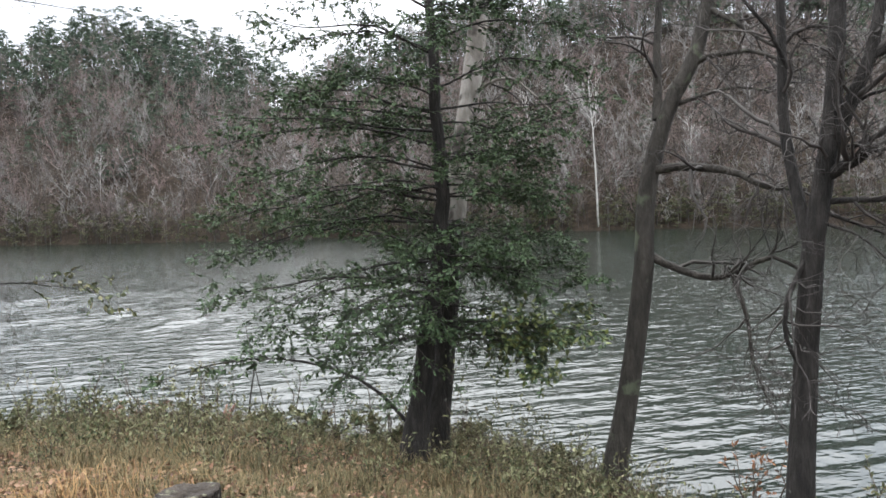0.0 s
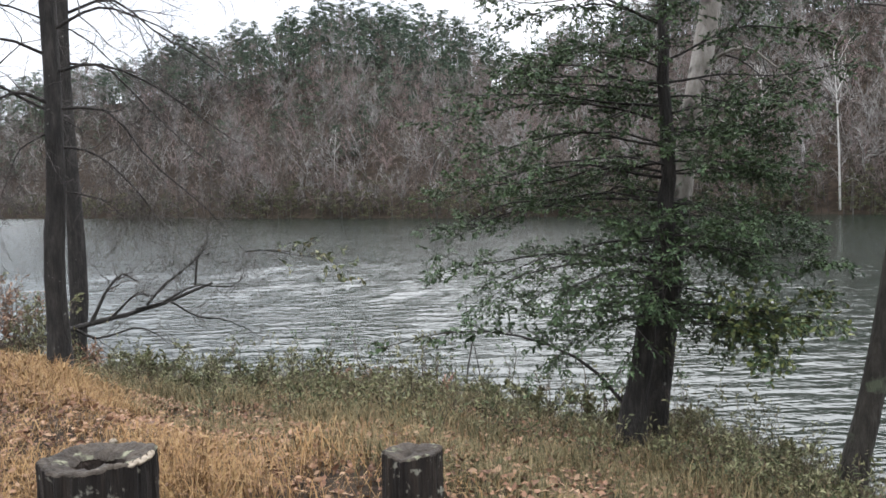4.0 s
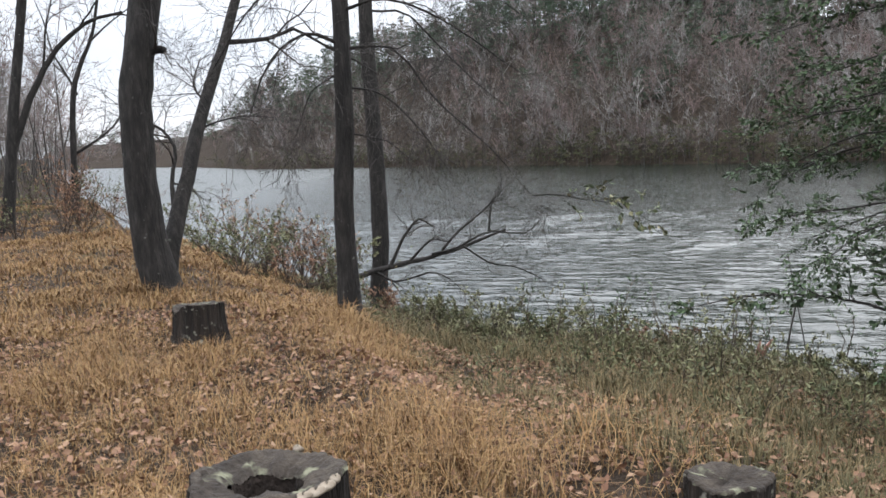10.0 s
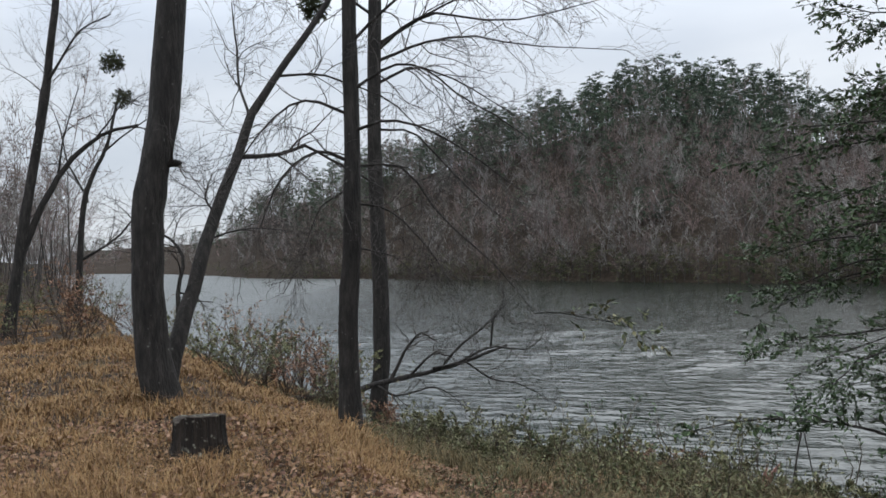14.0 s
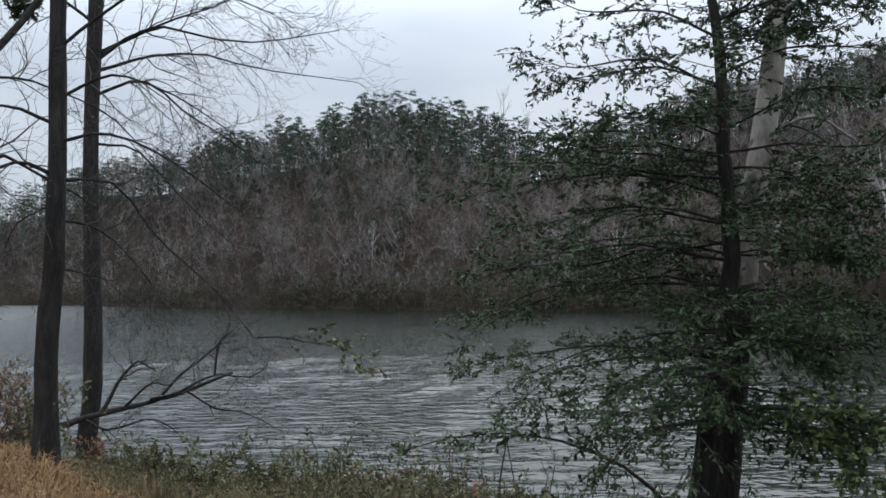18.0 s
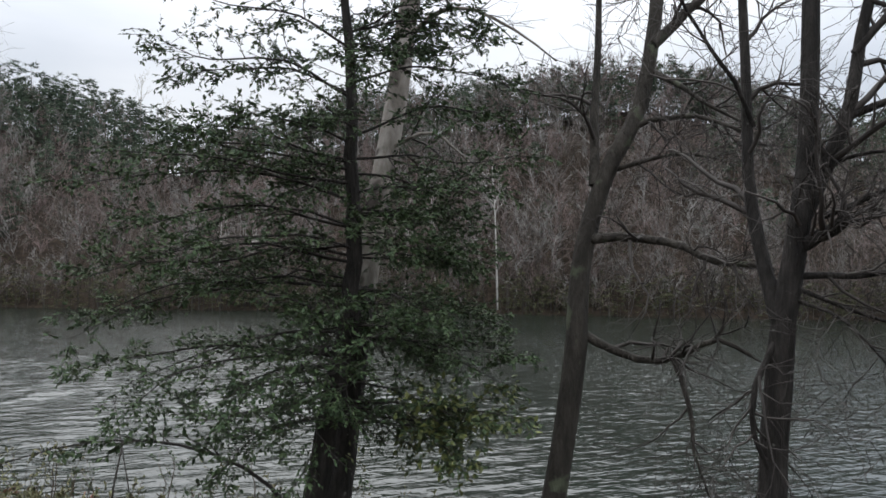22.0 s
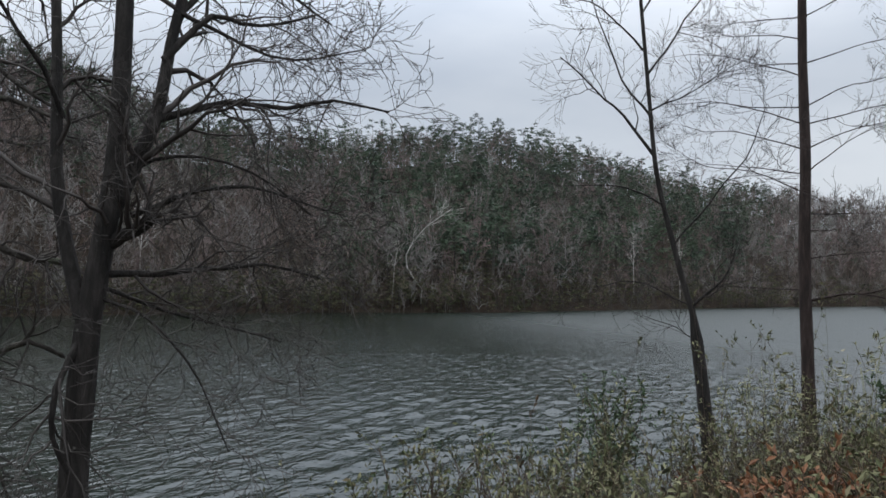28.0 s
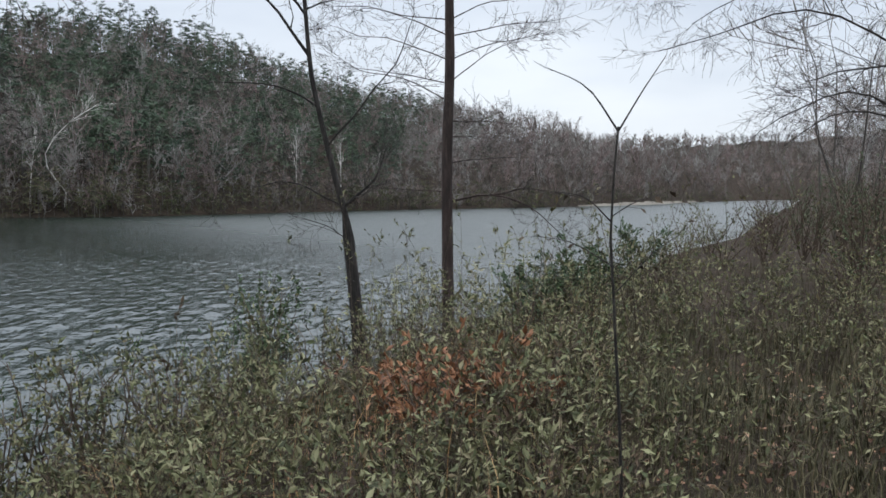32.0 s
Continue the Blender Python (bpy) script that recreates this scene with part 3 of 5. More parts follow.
# tree of several stems with lichen spots
tree("forked_tree", "dark bare tree forking into three stems, spotted with lichen", "bare trees on the near bank",
     [(2.47, 4.60, -0.63), (2.50, 4.58, 0.20), (2.53, 4.56, 0.88), (2.55, 4.51, 1.47), (2.59, 4.48, 1.75), (2.64, 4.45, 2.10), (2.68, 4.48, 2.64), (2.72, 4.52, 3.37), (2.77, 4.54, 5.15)], 0.09968, 0.04005,
     [([(2.51, 4.52, 1.34), (2.46, 4.65, 1.75), (2.44, 4.71, 2.11), (2.45, 4.76, 2.65), (2.48, 4.85, 3.42), (2.51, 4.90, 4.80)], 0.04895, 0.02225),
      ([(2.60, 4.47, 1.86), (2.73, 4.40, 2.21), (2.82, 4.35, 2.45), (2.90, 4.36, 2.81), (3.01, 4.33, 3.37), (3.22, 4.36, 4.80)], 0.05518, 0.02492),
      ([(2.59, 4.49, 1.73), (2.71, 4.36, 1.83), (2.79, 4.26, 1.91)], 0.0445, 0.03382),
      ([(2.53, 4.53, 1.28), (2.37, 4.50, 0.96), (2.35, 4.51, 0.70), (2.49, 4.55, 0.43)], 0.02136, 0.01246)] + [
      ([(2.58, 4.49, 1.58), (2.93, 4.38, 1.59), (3.22, 4.29, 1.62), (3.47, 4.21, 1.66), (3.88, 4.10, 1.57)], 0.02314, 0.00712),
      ([(2.81, 4.35, 2.47), (3.15, 4.23, 2.60), (3.48, 4.09, 2.61), (3.78, 3.95, 2.71), (4.19, 3.78, 2.67)], 0.0267, 0.00712),
      ([(2.71, 4.38, 1.92), (3.01, 4.33, 2.04), (3.35, 4.30, 2.14), (3.72, 4.24, 2.10), (4.12, 4.11, 1.99)], 0.01958, 0.00534),
      ([(2.58, 4.49, 1.52), (2.94, 4.37, 1.37), (3.28, 4.25, 1.27), (3.59, 4.12, 1.17)], 0.01424, 0.00445),
      ([(2.88, 4.35, 2.84), (3.12, 4.26, 3.14), (3.48, 4.20, 3.15), (3.84, 4.12, 3.30)], 0.02492, 0.00712)] + [
      ([(2.95, 4.34, 3.11), (3.31, 4.36, 3.46), (3.75, 4.41, 3.51), (4.20, 4.36, 3.37)], 0.02314, 0.00623),
      ([(2.64, 4.45, 2.13), (2.95, 4.28, 2.26), (3.31, 4.10, 2.22), (3.66, 3.92, 1.95)], 0.01424, 0.00445),
      ([(2.56, 4.50, 1.46), (2.77, 4.28, 1.33), (2.99, 4.10, 0.97), (3.13, 4.01, 0.57)], 0.01246, 0.00356),
      ([(2.95, 4.34, 3.15), (3.22, 4.19, 3.02), (3.57, 4.01, 2.93), (4.02, 3.83, 3.06)], 0.01602, 0.00445),
      ([(2.47, 4.72, 2.48), (2.24, 4.63, 2.84), (1.97, 4.54, 3.11), (1.70, 4.45, 3.64)], 0.0178, 0.00623)],
     shoots=(11, 7, 4), reach=(0.3, 0.95), rise=-0.02, wander=0.30)

# twin trunks left of the open water
tree("slender_tree", "straight dark bare tree at the edge of the dry grass", "bare trees on the near bank",
     [(-6.24, 6.62, -0.13), (-6.24, 6.63, 1.03), (-6.19, 6.67, 1.92), (-6.18, 6.68, 2.81), (-6.18, 6.68, 4.64), (-6.14, 6.72, 7.1)], 0.125, 0.069,
     [([(-6.16, 6.7, 2.59), (-5.65, 6.91, 2.53), (-5.27, 7.08, 2.07), (-4.85, 7.28, 1.53), (-4.46, 7.51, 0.99)], 0.0154, 0.0042),
      ([(-6.18, 6.68, 2.63), (-6.39, 6.36, 2.74), (-6.61, 6.03, 2.45), (-6.74, 5.86, 1.94)], 0.0245, 0.0056),
      ([(-6.18, 6.68, 3.14), (-6.57, 6.37, 3.31), (-7.0, 6.11, 2.97), (-7.35, 5.94, 2.45)], 0.021, 0.0056),
      ([(-6.18, 6.68, 2.19), (-5.8, 6.85, 2.11), (-5.45, 6.97, 1.72), (-5.2, 7.15, 1.25)], 0.0154, 0.0042),
      ([(-6.18, 6.68, 2.97), (-5.63, 6.8, 3.05), (-5.02, 6.97, 2.71), (-4.34, 7.23, 2.19)], 0.021, 0.0042),
      ([(-6.18, 6.68, 1.72), (-5.88, 6.89, 1.63), (-5.54, 7.1, 1.33)], 0.0112, 0.0035)] + [
      ([(-6.18, 6.68, 2.37), (-6.4, 6.46, 2.19), (-6.57, 6.29, 1.68)], 0.0126, 0.0035),
      ([(-6.18, 6.68, 3.4), (-5.71, 6.89, 3.66), (-5.2, 7.15, 3.48), (-4.59, 7.4, 3.05)], 0.021, 0.0042),
      ([(-6.18, 6.68, 3.91), (-5.54, 6.89, 4.43), (-4.85, 7.06, 4.52), (-4.16, 7.4, 4.26)], 0.0196, 0.0056)],
     shoots=(11, 7, 4), reach=(0.35, 1.1), rise=-0.05, wander=0.24)
tree("waterside_tree", "straight bare tree at the water with arching branches", "bare trees on the near bank",
     [(-10.89, 12.53, -1.75), (-10.79, 12.61, -0.3), (-10.8, 12.61, 1.67), (-10.83, 12.58, 3.89), (-10.79, 12.63, 7.26), (-10.72, 12.65, 9.9)], 0.196, 0.112,
     [([(-10.77, 12.66, 5.75), (-10.06, 13.05, 6.36), (-9.28, 13.49, 6.68), (-8.26, 13.99, 7.22)], 0.042, 0.0084),
      ([(-10.77, 12.66, 5.86), (-9.77, 13.41, 6.51), (-8.5, 14.36, 6.33), (-7.06, 15.37, 6.71)], 0.042, 0.007),
      ([(-10.79, 12.64, 5.53), (-9.96, 13.28, 5.94), (-8.71, 14.25, 5.86), (-6.76, 15.49, 5.64)], 0.0385, 0.007),
      ([(-10.79, 12.64, 5.08), (-9.94, 12.98, 5.3), (-9.04, 13.54, 4.63), (-8.15, 14.1, 3.85)], 0.035, 0.007),
      ([(-10.79, 12.64, 4.18), (-9.94, 12.87, 3.96), (-9.15, 13.32, 2.95), (-8.48, 13.66, 2.28)], 0.028, 0.007),
      ([(-10.79, 12.64, 6.42), (-11.84, 12.2, 7.21), (-12.96, 11.86, 7.21)], 0.035, 0.0084)],
     shoots=(13, 7, 4), reach=(0.7, 1.9), rise=-0.01, wander=0.2)

# thick leaning tree and the forked one behind it
tree("thick_tree", "thick dark bare tree with a swelling and a knob", "bare trees on the near bank",
     [(-8.62, 6.02, -0.2), (-8.72, 5.93, 0.77), (-8.74, 5.91, 1.56), (-8.73, 5.92, 2.21), (-8.68, 5.99, 2.78), (-8.61, 6.08, 3.35), (-8.5, 6.2, 5.5), (-8.4, 6.3, 8.0)], 0.2, 0.165,
     [([(-8.66, 6.0, 2.74), (-8.46, 6.12, 2.78), (-8.40, 6.15, 2.76)], 0.06, 0.035),
      ([(-8.5, 6.2, 5.4), (-7.9, 6.5, 6.2), (-7.2, 6.9, 6.4)], 0.06, 0.015)], shoots=(3, 4, 3), reach=(0.4, 1.0), flare=0.45)
tree("crooked_tree", "slanting bare tree with a broken stem and a long limb", "bare trees on the near bank",
     [(-8.80, 6.15, -0.2), (-8.89, 6.38, 0.54), (-9.0, 6.73, 1.18), (-9.12, 7.07, 1.89), (-9.26, 7.54, 2.65), (-9.30, 7.8, 3.1), (-9.26, 8.03, 3.7), (-9.16, 8.44, 4.32), (-8.92, 8.97, 5.15), (-8.6, 9.5, 6.2)], 0.12, 0.04,
     [([(-9.31, 7.83, 3.08), (-8.96, 8.32, 3.12), (-8.69, 8.6, 3.2), (-8.33, 8.94, 2.98), (-7.9, 9.3, 2.6)], 0.0375, 0.0112),
      ([(-8.95, 6.5, 0.7), (-9.08, 6.6, 1.26), (-9.23, 6.76, 1.62), (-9.4, 6.74, 1.9), (-9.60, 6.70, 2.0)], 0.0338, 0.015),
      ([(-9.2, 7.3, 2.2), (-9.28, 7.2, 2.5), (-9.25, 7.3, 2.8)], 0.0188, 0.009),
      ([(-9.27, 8.0, 3.65), (-9.7, 8.2, 4.2), (-9.9, 8.3, 5.0), (-10.2, 8.5, 5.6)], 0.0263, 0.0075),
      ([(-9.16, 8.44, 4.3), (-8.6, 8.9, 4.3), (-8.0, 9.4, 4.0), (-7.5, 9.8, 3.4)], 0.0225, 0.006),
      ([(-9.12, 7.1, 1.9), (-8.8, 7.5, 2.05), (-8.4, 7.9, 2.0)], 0.0165, 0.0045)],
     shoots=(12, 7, 4), reach=(0.4, 1.4), rise=-0.02, wander=0.24)

# bare trees further up the bank
tree("bank_tree", "tall slim bare tree on the grassy bank", "bare trees up the bank",
     [(-19.93, 9.9, -0.1), (-19.73, 10.29, 2.93), (-19.48, 10.74, 6.25), (-19.2, 11.0, 10.0)], 0.15, 0.07,
     [([(-19.6, 10.5, 5.0), (-19.9, 10.9, 6.3), (-20.2, 11.3, 7.2)], 0.036, 0.012), ([(-19.5, 10.7, 6.0), (-18.7, 11.1, 7.2), (-18.0, 11.5, 7.6)], 0.036, 0.012)], shoots=(10, 7, 4), reach=(0.7, 1.9))
tree("bank_tree", "bare tree bending over towards the water", "bare trees up the bank",
     [(-20.05, 9.9, -0.1), (-19.75, 10.26, 2.13), (-19.36, 10.97, 3.88), (-18.92, 11.7, 4.79), (-18.3, 12.4, 5.1)], 0.115, 0.03,
     [([(-19.4, 10.9, 3.8), (-19.2, 11.0, 4.9), (-18.9, 11.2, 6.0)], 0.03, 0.009), ([(-18.95, 11.65, 4.75), (-18.4, 12.0, 5.5), (-17.9, 12.5, 5.9)], 0.027, 0.0072), ([(-18.5, 12.2, 5.05), (-17.9, 12.6, 4.9), (-17.3, 13.0, 4.4)], 0.024, 0.006)],
     shoots=(11, 7, 4), reach=(0.5, 1.5))
tree("bank_tree", "small bare tree forking low over the water", "bare trees up the bank",
     [(-24.37, 14.28, -0.2), (-24.26, 14.46, 3.32), (-24.1, 14.8, 4.6), (-23.87, 15.08, 5.42), (-23.6, 15.4, 7.2)], 0.11, 0.035,
     [([(-24.3, 14.4, 1.8), (-23.4, 15.2, 2.6), (-22.6, 16.0, 4.2), (-22.3, 16.3, 5.0)], 0.048, 0.012), ([(-24.2, 14.6, 3.6), (-24.9, 14.4, 5.0), (-25.4, 14.2, 6.6)], 0.042, 0.012), ([(-23.9, 15.0, 5.2), (-23.0, 15.6, 6.0), (-22.2, 16.3, 6.6)], 0.036, 0.009)],
     shoots=(10, 7, 4), reach=(0.6, 1.7))

# slim trees at the bend
tree("kinked_tree", "crooked bare tree with a kinked thin trunk", "bare trees on the near bank",
     [(9.17, 3.61, -0.5), (9.1, 3.78, 0.96), (9.08, 3.82, 1.28), (9.01, 3.98, 2.0), (8.94, 4.13, 2.58), (8.91, 4.18, 3.23), (8.88, 4.26, 4.2), (8.8, 4.4, 6.2)], 0.085, 0.03,
     [([(8.92, 4.18, 3.0), (8.77, 4.47, 3.42), (8.61, 4.75, 3.8), (8.41, 5.09, 4.16)], 0.0217, 0.0062),
      ([(9.01, 3.98, 1.98), (9.07, 3.59, 2.45), (9.12, 3.2, 2.89), (9.09, 2.97, 3.44)], 0.0136, 0.0035),
      ([(8.95, 4.11, 2.44), (8.86, 4.5, 2.65), (8.55, 5.23, 2.68)], 0.0136, 0.00372),
      ([(9.08, 3.82, 1.28), (9.13, 3.46, 1.61), (9.18, 3.33, 1.97)], 0.0186, 0.00744),
      ([(9.08, 3.82, 1.3), (9.0, 4.4, 1.55), (8.9, 4.9, 1.5)], 0.0112, 0.0035),
      ([(8.90, 4.2, 3.5), (8.9, 3.85, 3.6), (8.95, 3.5, 3.75)], 0.0124, 0.0035)] + [
      ([(8.91, 4.18, 3.4), (8.8, 4.5, 3.9), (8.7, 4.75, 4.6), (8.6, 4.9, 5.3)], 0.0161, 0.00434),
      ([(8.89, 4.24, 3.9), (8.95, 3.9, 4.3), (9.0, 3.6, 4.8), (9.0, 3.4, 5.4)], 0.0149, 0.00372),
      ([(8.88, 4.28, 4.2), (8.8, 4.6, 4.6), (8.7, 5.0, 4.9), (8.6, 5.4, 5.0)], 0.0136, 0.00372),
      ([(8.86, 4.3, 4.6), (8.9, 4.0, 5.0), (8.9, 3.7, 5.2), (8.95, 3.3, 5.3)], 0.0124, 0.0035),
      ([(9.1, 3.75, 0.9), (9.15, 4.05, 1.05), (9.1, 4.35, 1.15)], 0.00744, 0.0035)],
     shoots=(8, 6, 4), reach=(0.35, 1.0), rise=0.05, wander=0.22, neck=(1.0, 0.56))
tiers = []
for i in range(19):
    z = 1.35 + i * 0.31 + rng.uniform(-0.12, 0.12)
    for s in (-1, 1):
        if rng.random() < (0.55 if z < 2.6 else 0.9):
            high = z > 2.7
            ln = rng.uniform(1.3, 2.0) if high else rng.uniform(0.6, 1.3)
            lift = rng.uniform(0.05, 0.42) if high else rng.uniform(-0.1, 0.15)
            dx = rng.uniform(-0.9, 0.9)
            tiers.append(([(12.56, 3.61, z), (12.56 + dx * 0.35, 3.61 + s * ln * 0.38, z + lift * ln * 0.6), (12.56 + dx * 0.7, 3.61 + s * ln * 0.72, z + lift * ln * 0.85), (12.56 + dx, 3.61 + s * ln, z + lift * ln * rng.uniform(0.5, 1.5))], 0.0105, 0.0025))
tiers.append(([(12.57, 3.6, 1.3), (12.5, 2.9, 1.42), (12.4, 2.3, 1.25), (12.3, 1.8, 0.85)], 0.02, 0.005))
tiers.append(([(12.5, 2.9, 1.42), (12.3, 2.2, 1.5), (12.2, 1.5, 1.4)], 0.012, 0.004))
tree("straight_tree", "straight slender reddish-barked tree with level bare branches", "bare trees on the near bank",
     [(12.57, 3.58, -0.77), (12.56, 3.63, 1.05), (12.56, 3.61, 3.51), (12.56, 3.62, 5.1), (12.56, 3.62, 8.0)], 0.11, 0.05, tiers, bark=BARK_RED, shoots=(8, 6, 4), reach=(0.25, 0.85), rise=0.06, flat=0.2, flare=0.2, wander=0.26)

# trees at the far right whose branches hang into view
for (bx, by), seed_label in (((14.3, -3.5), "bare tree with fine drooping branches beside the path"), ((19.0, -6.2), "bare tree standing in thick brush")):
    z0 = float(land(bx, by))
    limbs = []
    for i in range(9):
        a = radians(rng.uniform(60, 230))
        ln = rng.uniform(2.0, 3.6)
        z = z0 + rng.uniform(2.6, 6.5)
        limbs.append(([(bx, by, z), (bx + math.cos(a) * ln * 0.5, by + math.sin(a) * ln * 0.5, z + 0.5), (bx + math.cos(a) * ln, by + math.sin(a) * ln, z + 0.2)], 0.028, 0.006))
    if bx < 15:
        for z, out, drop in ((3.3, 4.1, 0.1), (3.9, 3.6, 0.3), (4.4, 4.4, 0.3), (2.2, 2.8, 0.5), (1.9, 2.2, 0.2), (5.0, 3.8, 0.2)):
            limbs.append(([(bx, by, z), (bx - 0.1, by + out * 0.35, z + 0.75), (bx - 0.2, by + out * 0.7, z + 0.85 - drop * 0.4), (bx - 0.3, by + out, z + 0.5 - drop)], 0.024, 0.005))
    tree("brush_tree", seed_label, "bare trees by the path", [(bx, by, z0 - 0.1), (bx + 0.1, by, z0 + 3), (bx, by + 0.1, z0 + 8)], 0.14, 0.05, limbs, shoots=(12, 7, 4), reach=(0.5, 1.4), rise=-0.04, wander=0.26)

# dead tree lying in the water
root, fa, fb, fc = tree("fallen_tree", "grey dead tree lying in the water, branches in the air", "",
     [(-11.2, 9.9, -0.85), (-10.49, 11.03, -0.83), (-10.22, 11.67, -0.72), (-9.74, 12.45, -0.58), (-9.35, 13.23, -0.45), (-8.75, 14.03, -0.15)], 0.08, 0.025,
     [([(-10.04, 11.96, -0.65), (-9.88, 12.21, -0.13), (-9.72, 12.47, 0.17), (-9.46, 12.65, 0.03)], 0.04, 0.014),
      ([(-9.5, 12.9, -0.45), (-9.25, 13.2, -0.05), (-8.85, 13.55, 0.35), (-8.5, 14.0, 0.85)], 0.032, 0.009),
      ([(-9.6, 12.7, -0.5), (-9.1, 12.9, -0.38), (-8.7, 13.3, -0.1), (-8.2, 13.7, -0.2), (-7.9, 13.9, 0.05)], 0.03, 0.009),
      ([(-9.3, 13.3, -0.4), (-8.8, 13.5, -0.75), (-8.4, 13.8, -0.85), (-8.0, 14.2, -1.15)], 0.022, 0.008),
      ([(-9.0, 13.8, -0.2), (-9.05, 14.0, 0.3), (-8.85, 14.1, 0.7), (-8.95, 14.2, 1.1)], 0.028, 0.009),
      ([(-9.85, 12.3, -0.6), (-9.4, 12.4, -0.2), (-9.2, 12.7, -0.25), (-8.85, 12.9, 0.15)], 0.028, 0.008),
      ([(-10.2, 11.7, -0.72), (-9.8, 11.8, -0.9), (-9.3, 12.2, -0.75), (-8.9, 12.4, -0.95)], 0.03, 0.009)],
     shoots=(9, 6, 3), reach=(0.3, 1.0), rise=0.03, rooted=False, wander=0.32)

# the evergreen with its layered leafy branches
hp, hr = stem([(-0.23, 6.85, -0.75), (-0.16, 6.85, -0.3), (-0.02, 6.85, 0.6), (0.10, 6.85, 1.24), (0.14, 6.85, 1.79), (0.1, 6.85, 2.67), (0.08, 6.85, 3.38), (0.0, 6.9, 4.15), (-0.05, 6.95, 5.6)], 0.12, 0.022, 24)
hr = hr * (1 + 0.4 * np.exp(-(hp[:, 2] + 0.75) / 0.3))
holly = thing("evergreen_tree", tuple(hp[0]), "dark broadleaf evergreen tree with layered leafy branches", "tree")
part("trunk", tubes(Geo(), hp[None], hr[None], 14, 0.04), BARK, holly)
limb_paths, limb_radii = [], []
# reach of the boughs to the left and right at each height: dense skirts low down, separate tufts above
ENVELOPE = np.array([(-0.2, 0.6, 0.8), (0.3, 1.4, 1.4), (0.6, 2.2, 1.55), (0.85, 2.7, 1.5), (1.2, 2.3, 1.3), (1.6, 2.0, 1.15), (2.0, 2.65, 1.2), (2.4, 1.9, 1.25),
                     (2.8, 1.3, 1.5), (3.15, 2.1, 1.9), (3.5, 0.9, 1.2), (3.8, 1.5, 1.05), (4.3, 0.9, 0.8), (5.2, 0.4, 0.4)])
tip_z, j = 0.1, 0
while tip_z < 5.2:
    for i in range(4 if 0.4 < tip_z < 1.4 else 3):
        az = (j * 137.5 + rng.uniform(-25, 25)) % 360
        if i < 2:
            az = (180 if i else 0) + rng.uniform(-28, 28)
        j += 1
        a = radians(az)
        zt = tip_z + rng.uniform(-0.13, 0.13)
        side = np.interp(zt, ENVELOPE[:, 0], ENVELOPE[:, 1 if math.cos(a) < 0 else 2])
        ln = (side * math.cos(a) ** 2 + min(side, 1.35) * math.sin(a) ** 2) * (rng.uniform(0.7, 1.05) if i < 2 else rng.uniform(0.4, 1.0))
        up = np.interp(zt, [0, 1.0, 2.0, 3.0, 4.5], [-0.38, -0.22, -0.02, 0.18, 0.4]) * ln / 1.6 * rng.uniform(0.2, 1.9)
        z = max(zt - up, 0.42)
        o = hp[int(np.argmin(np.abs(hp[:, 2] - z)))]
        dx, dy = math.cos(a) * ln, math.sin(a) * ln
        bow, veer = rng.uniform(-0.02, 0.12) * ln, rng.normal() * 0.12 * ln
        lp, lr = stem([(o[0], o[1], z), (o[0] + dx * 0.35, o[1] + dy * 0.35, z + up * 0.25 + bow), (o[0] + dx * 0.7 - dy * veer, o[1] + dy * 0.7 + dx * veer, z + up * 0.65 + bow), (o[0] + dx, o[1] + dy, zt)], 0.006 + 0.005 * ln, 0.003, 10)
        limb_paths.append(lp)
        limb_radii.append(lr)
        part("limb", tubes(Geo(), lp[None], lr[None], 6), BARK, holly)
    tip_z += 0.15 if tip_z < 2.5 else 0.27
lp, lr = np.stack(limb_paths), np.stack(limb_radii)
a, ar = sprout(lp, lr, 16, (0.18, 0.6), (30, 70), 6, 0.16, -0.01, 0.06, 0.6, 0.85)
b, br = sprout(a, ar, 6, (0.10, 0.24), (30, 65), 3, 0.14, 0.0, 0.1, 0.7, 0.8)
geo = Geo()
tubes(geo, a, ar, 4)
ribbons(geo, b, np.maximum(br, 0.0018) * 2)
part("twig_spray", geo, TWIG, holly)
geo = Geo()
for paths, per in ((a, 8), (b, 8)):
    at, aim = along(paths, per, 0.2)
    leaves(geo, at, aim + 0.75 * rng.normal(size=aim.shape) * np.array([1, 1, 0.45]), rng.uniform(0.028, 0.055, len(at)), 0.2, 0.45)
part("foliage", geo, LEAF, holly, "glossy dark green leaves", smooth=False)
low = b[(b[:, 0, 2] < 0.75) & (b[:, 0, 0] > 0.5)]
geo = Geo()
at, aim = along(low, 2)
leaves(geo, at, aim + 0.9 * rng.normal(size=aim.shape), rng.uniform(0.05, 0.09, len(at)), 0.3, 0.5)
part("foliage", geo, LEAF_YELLOW, holly, "yellowing leaves on the lowest branches", smooth=False)

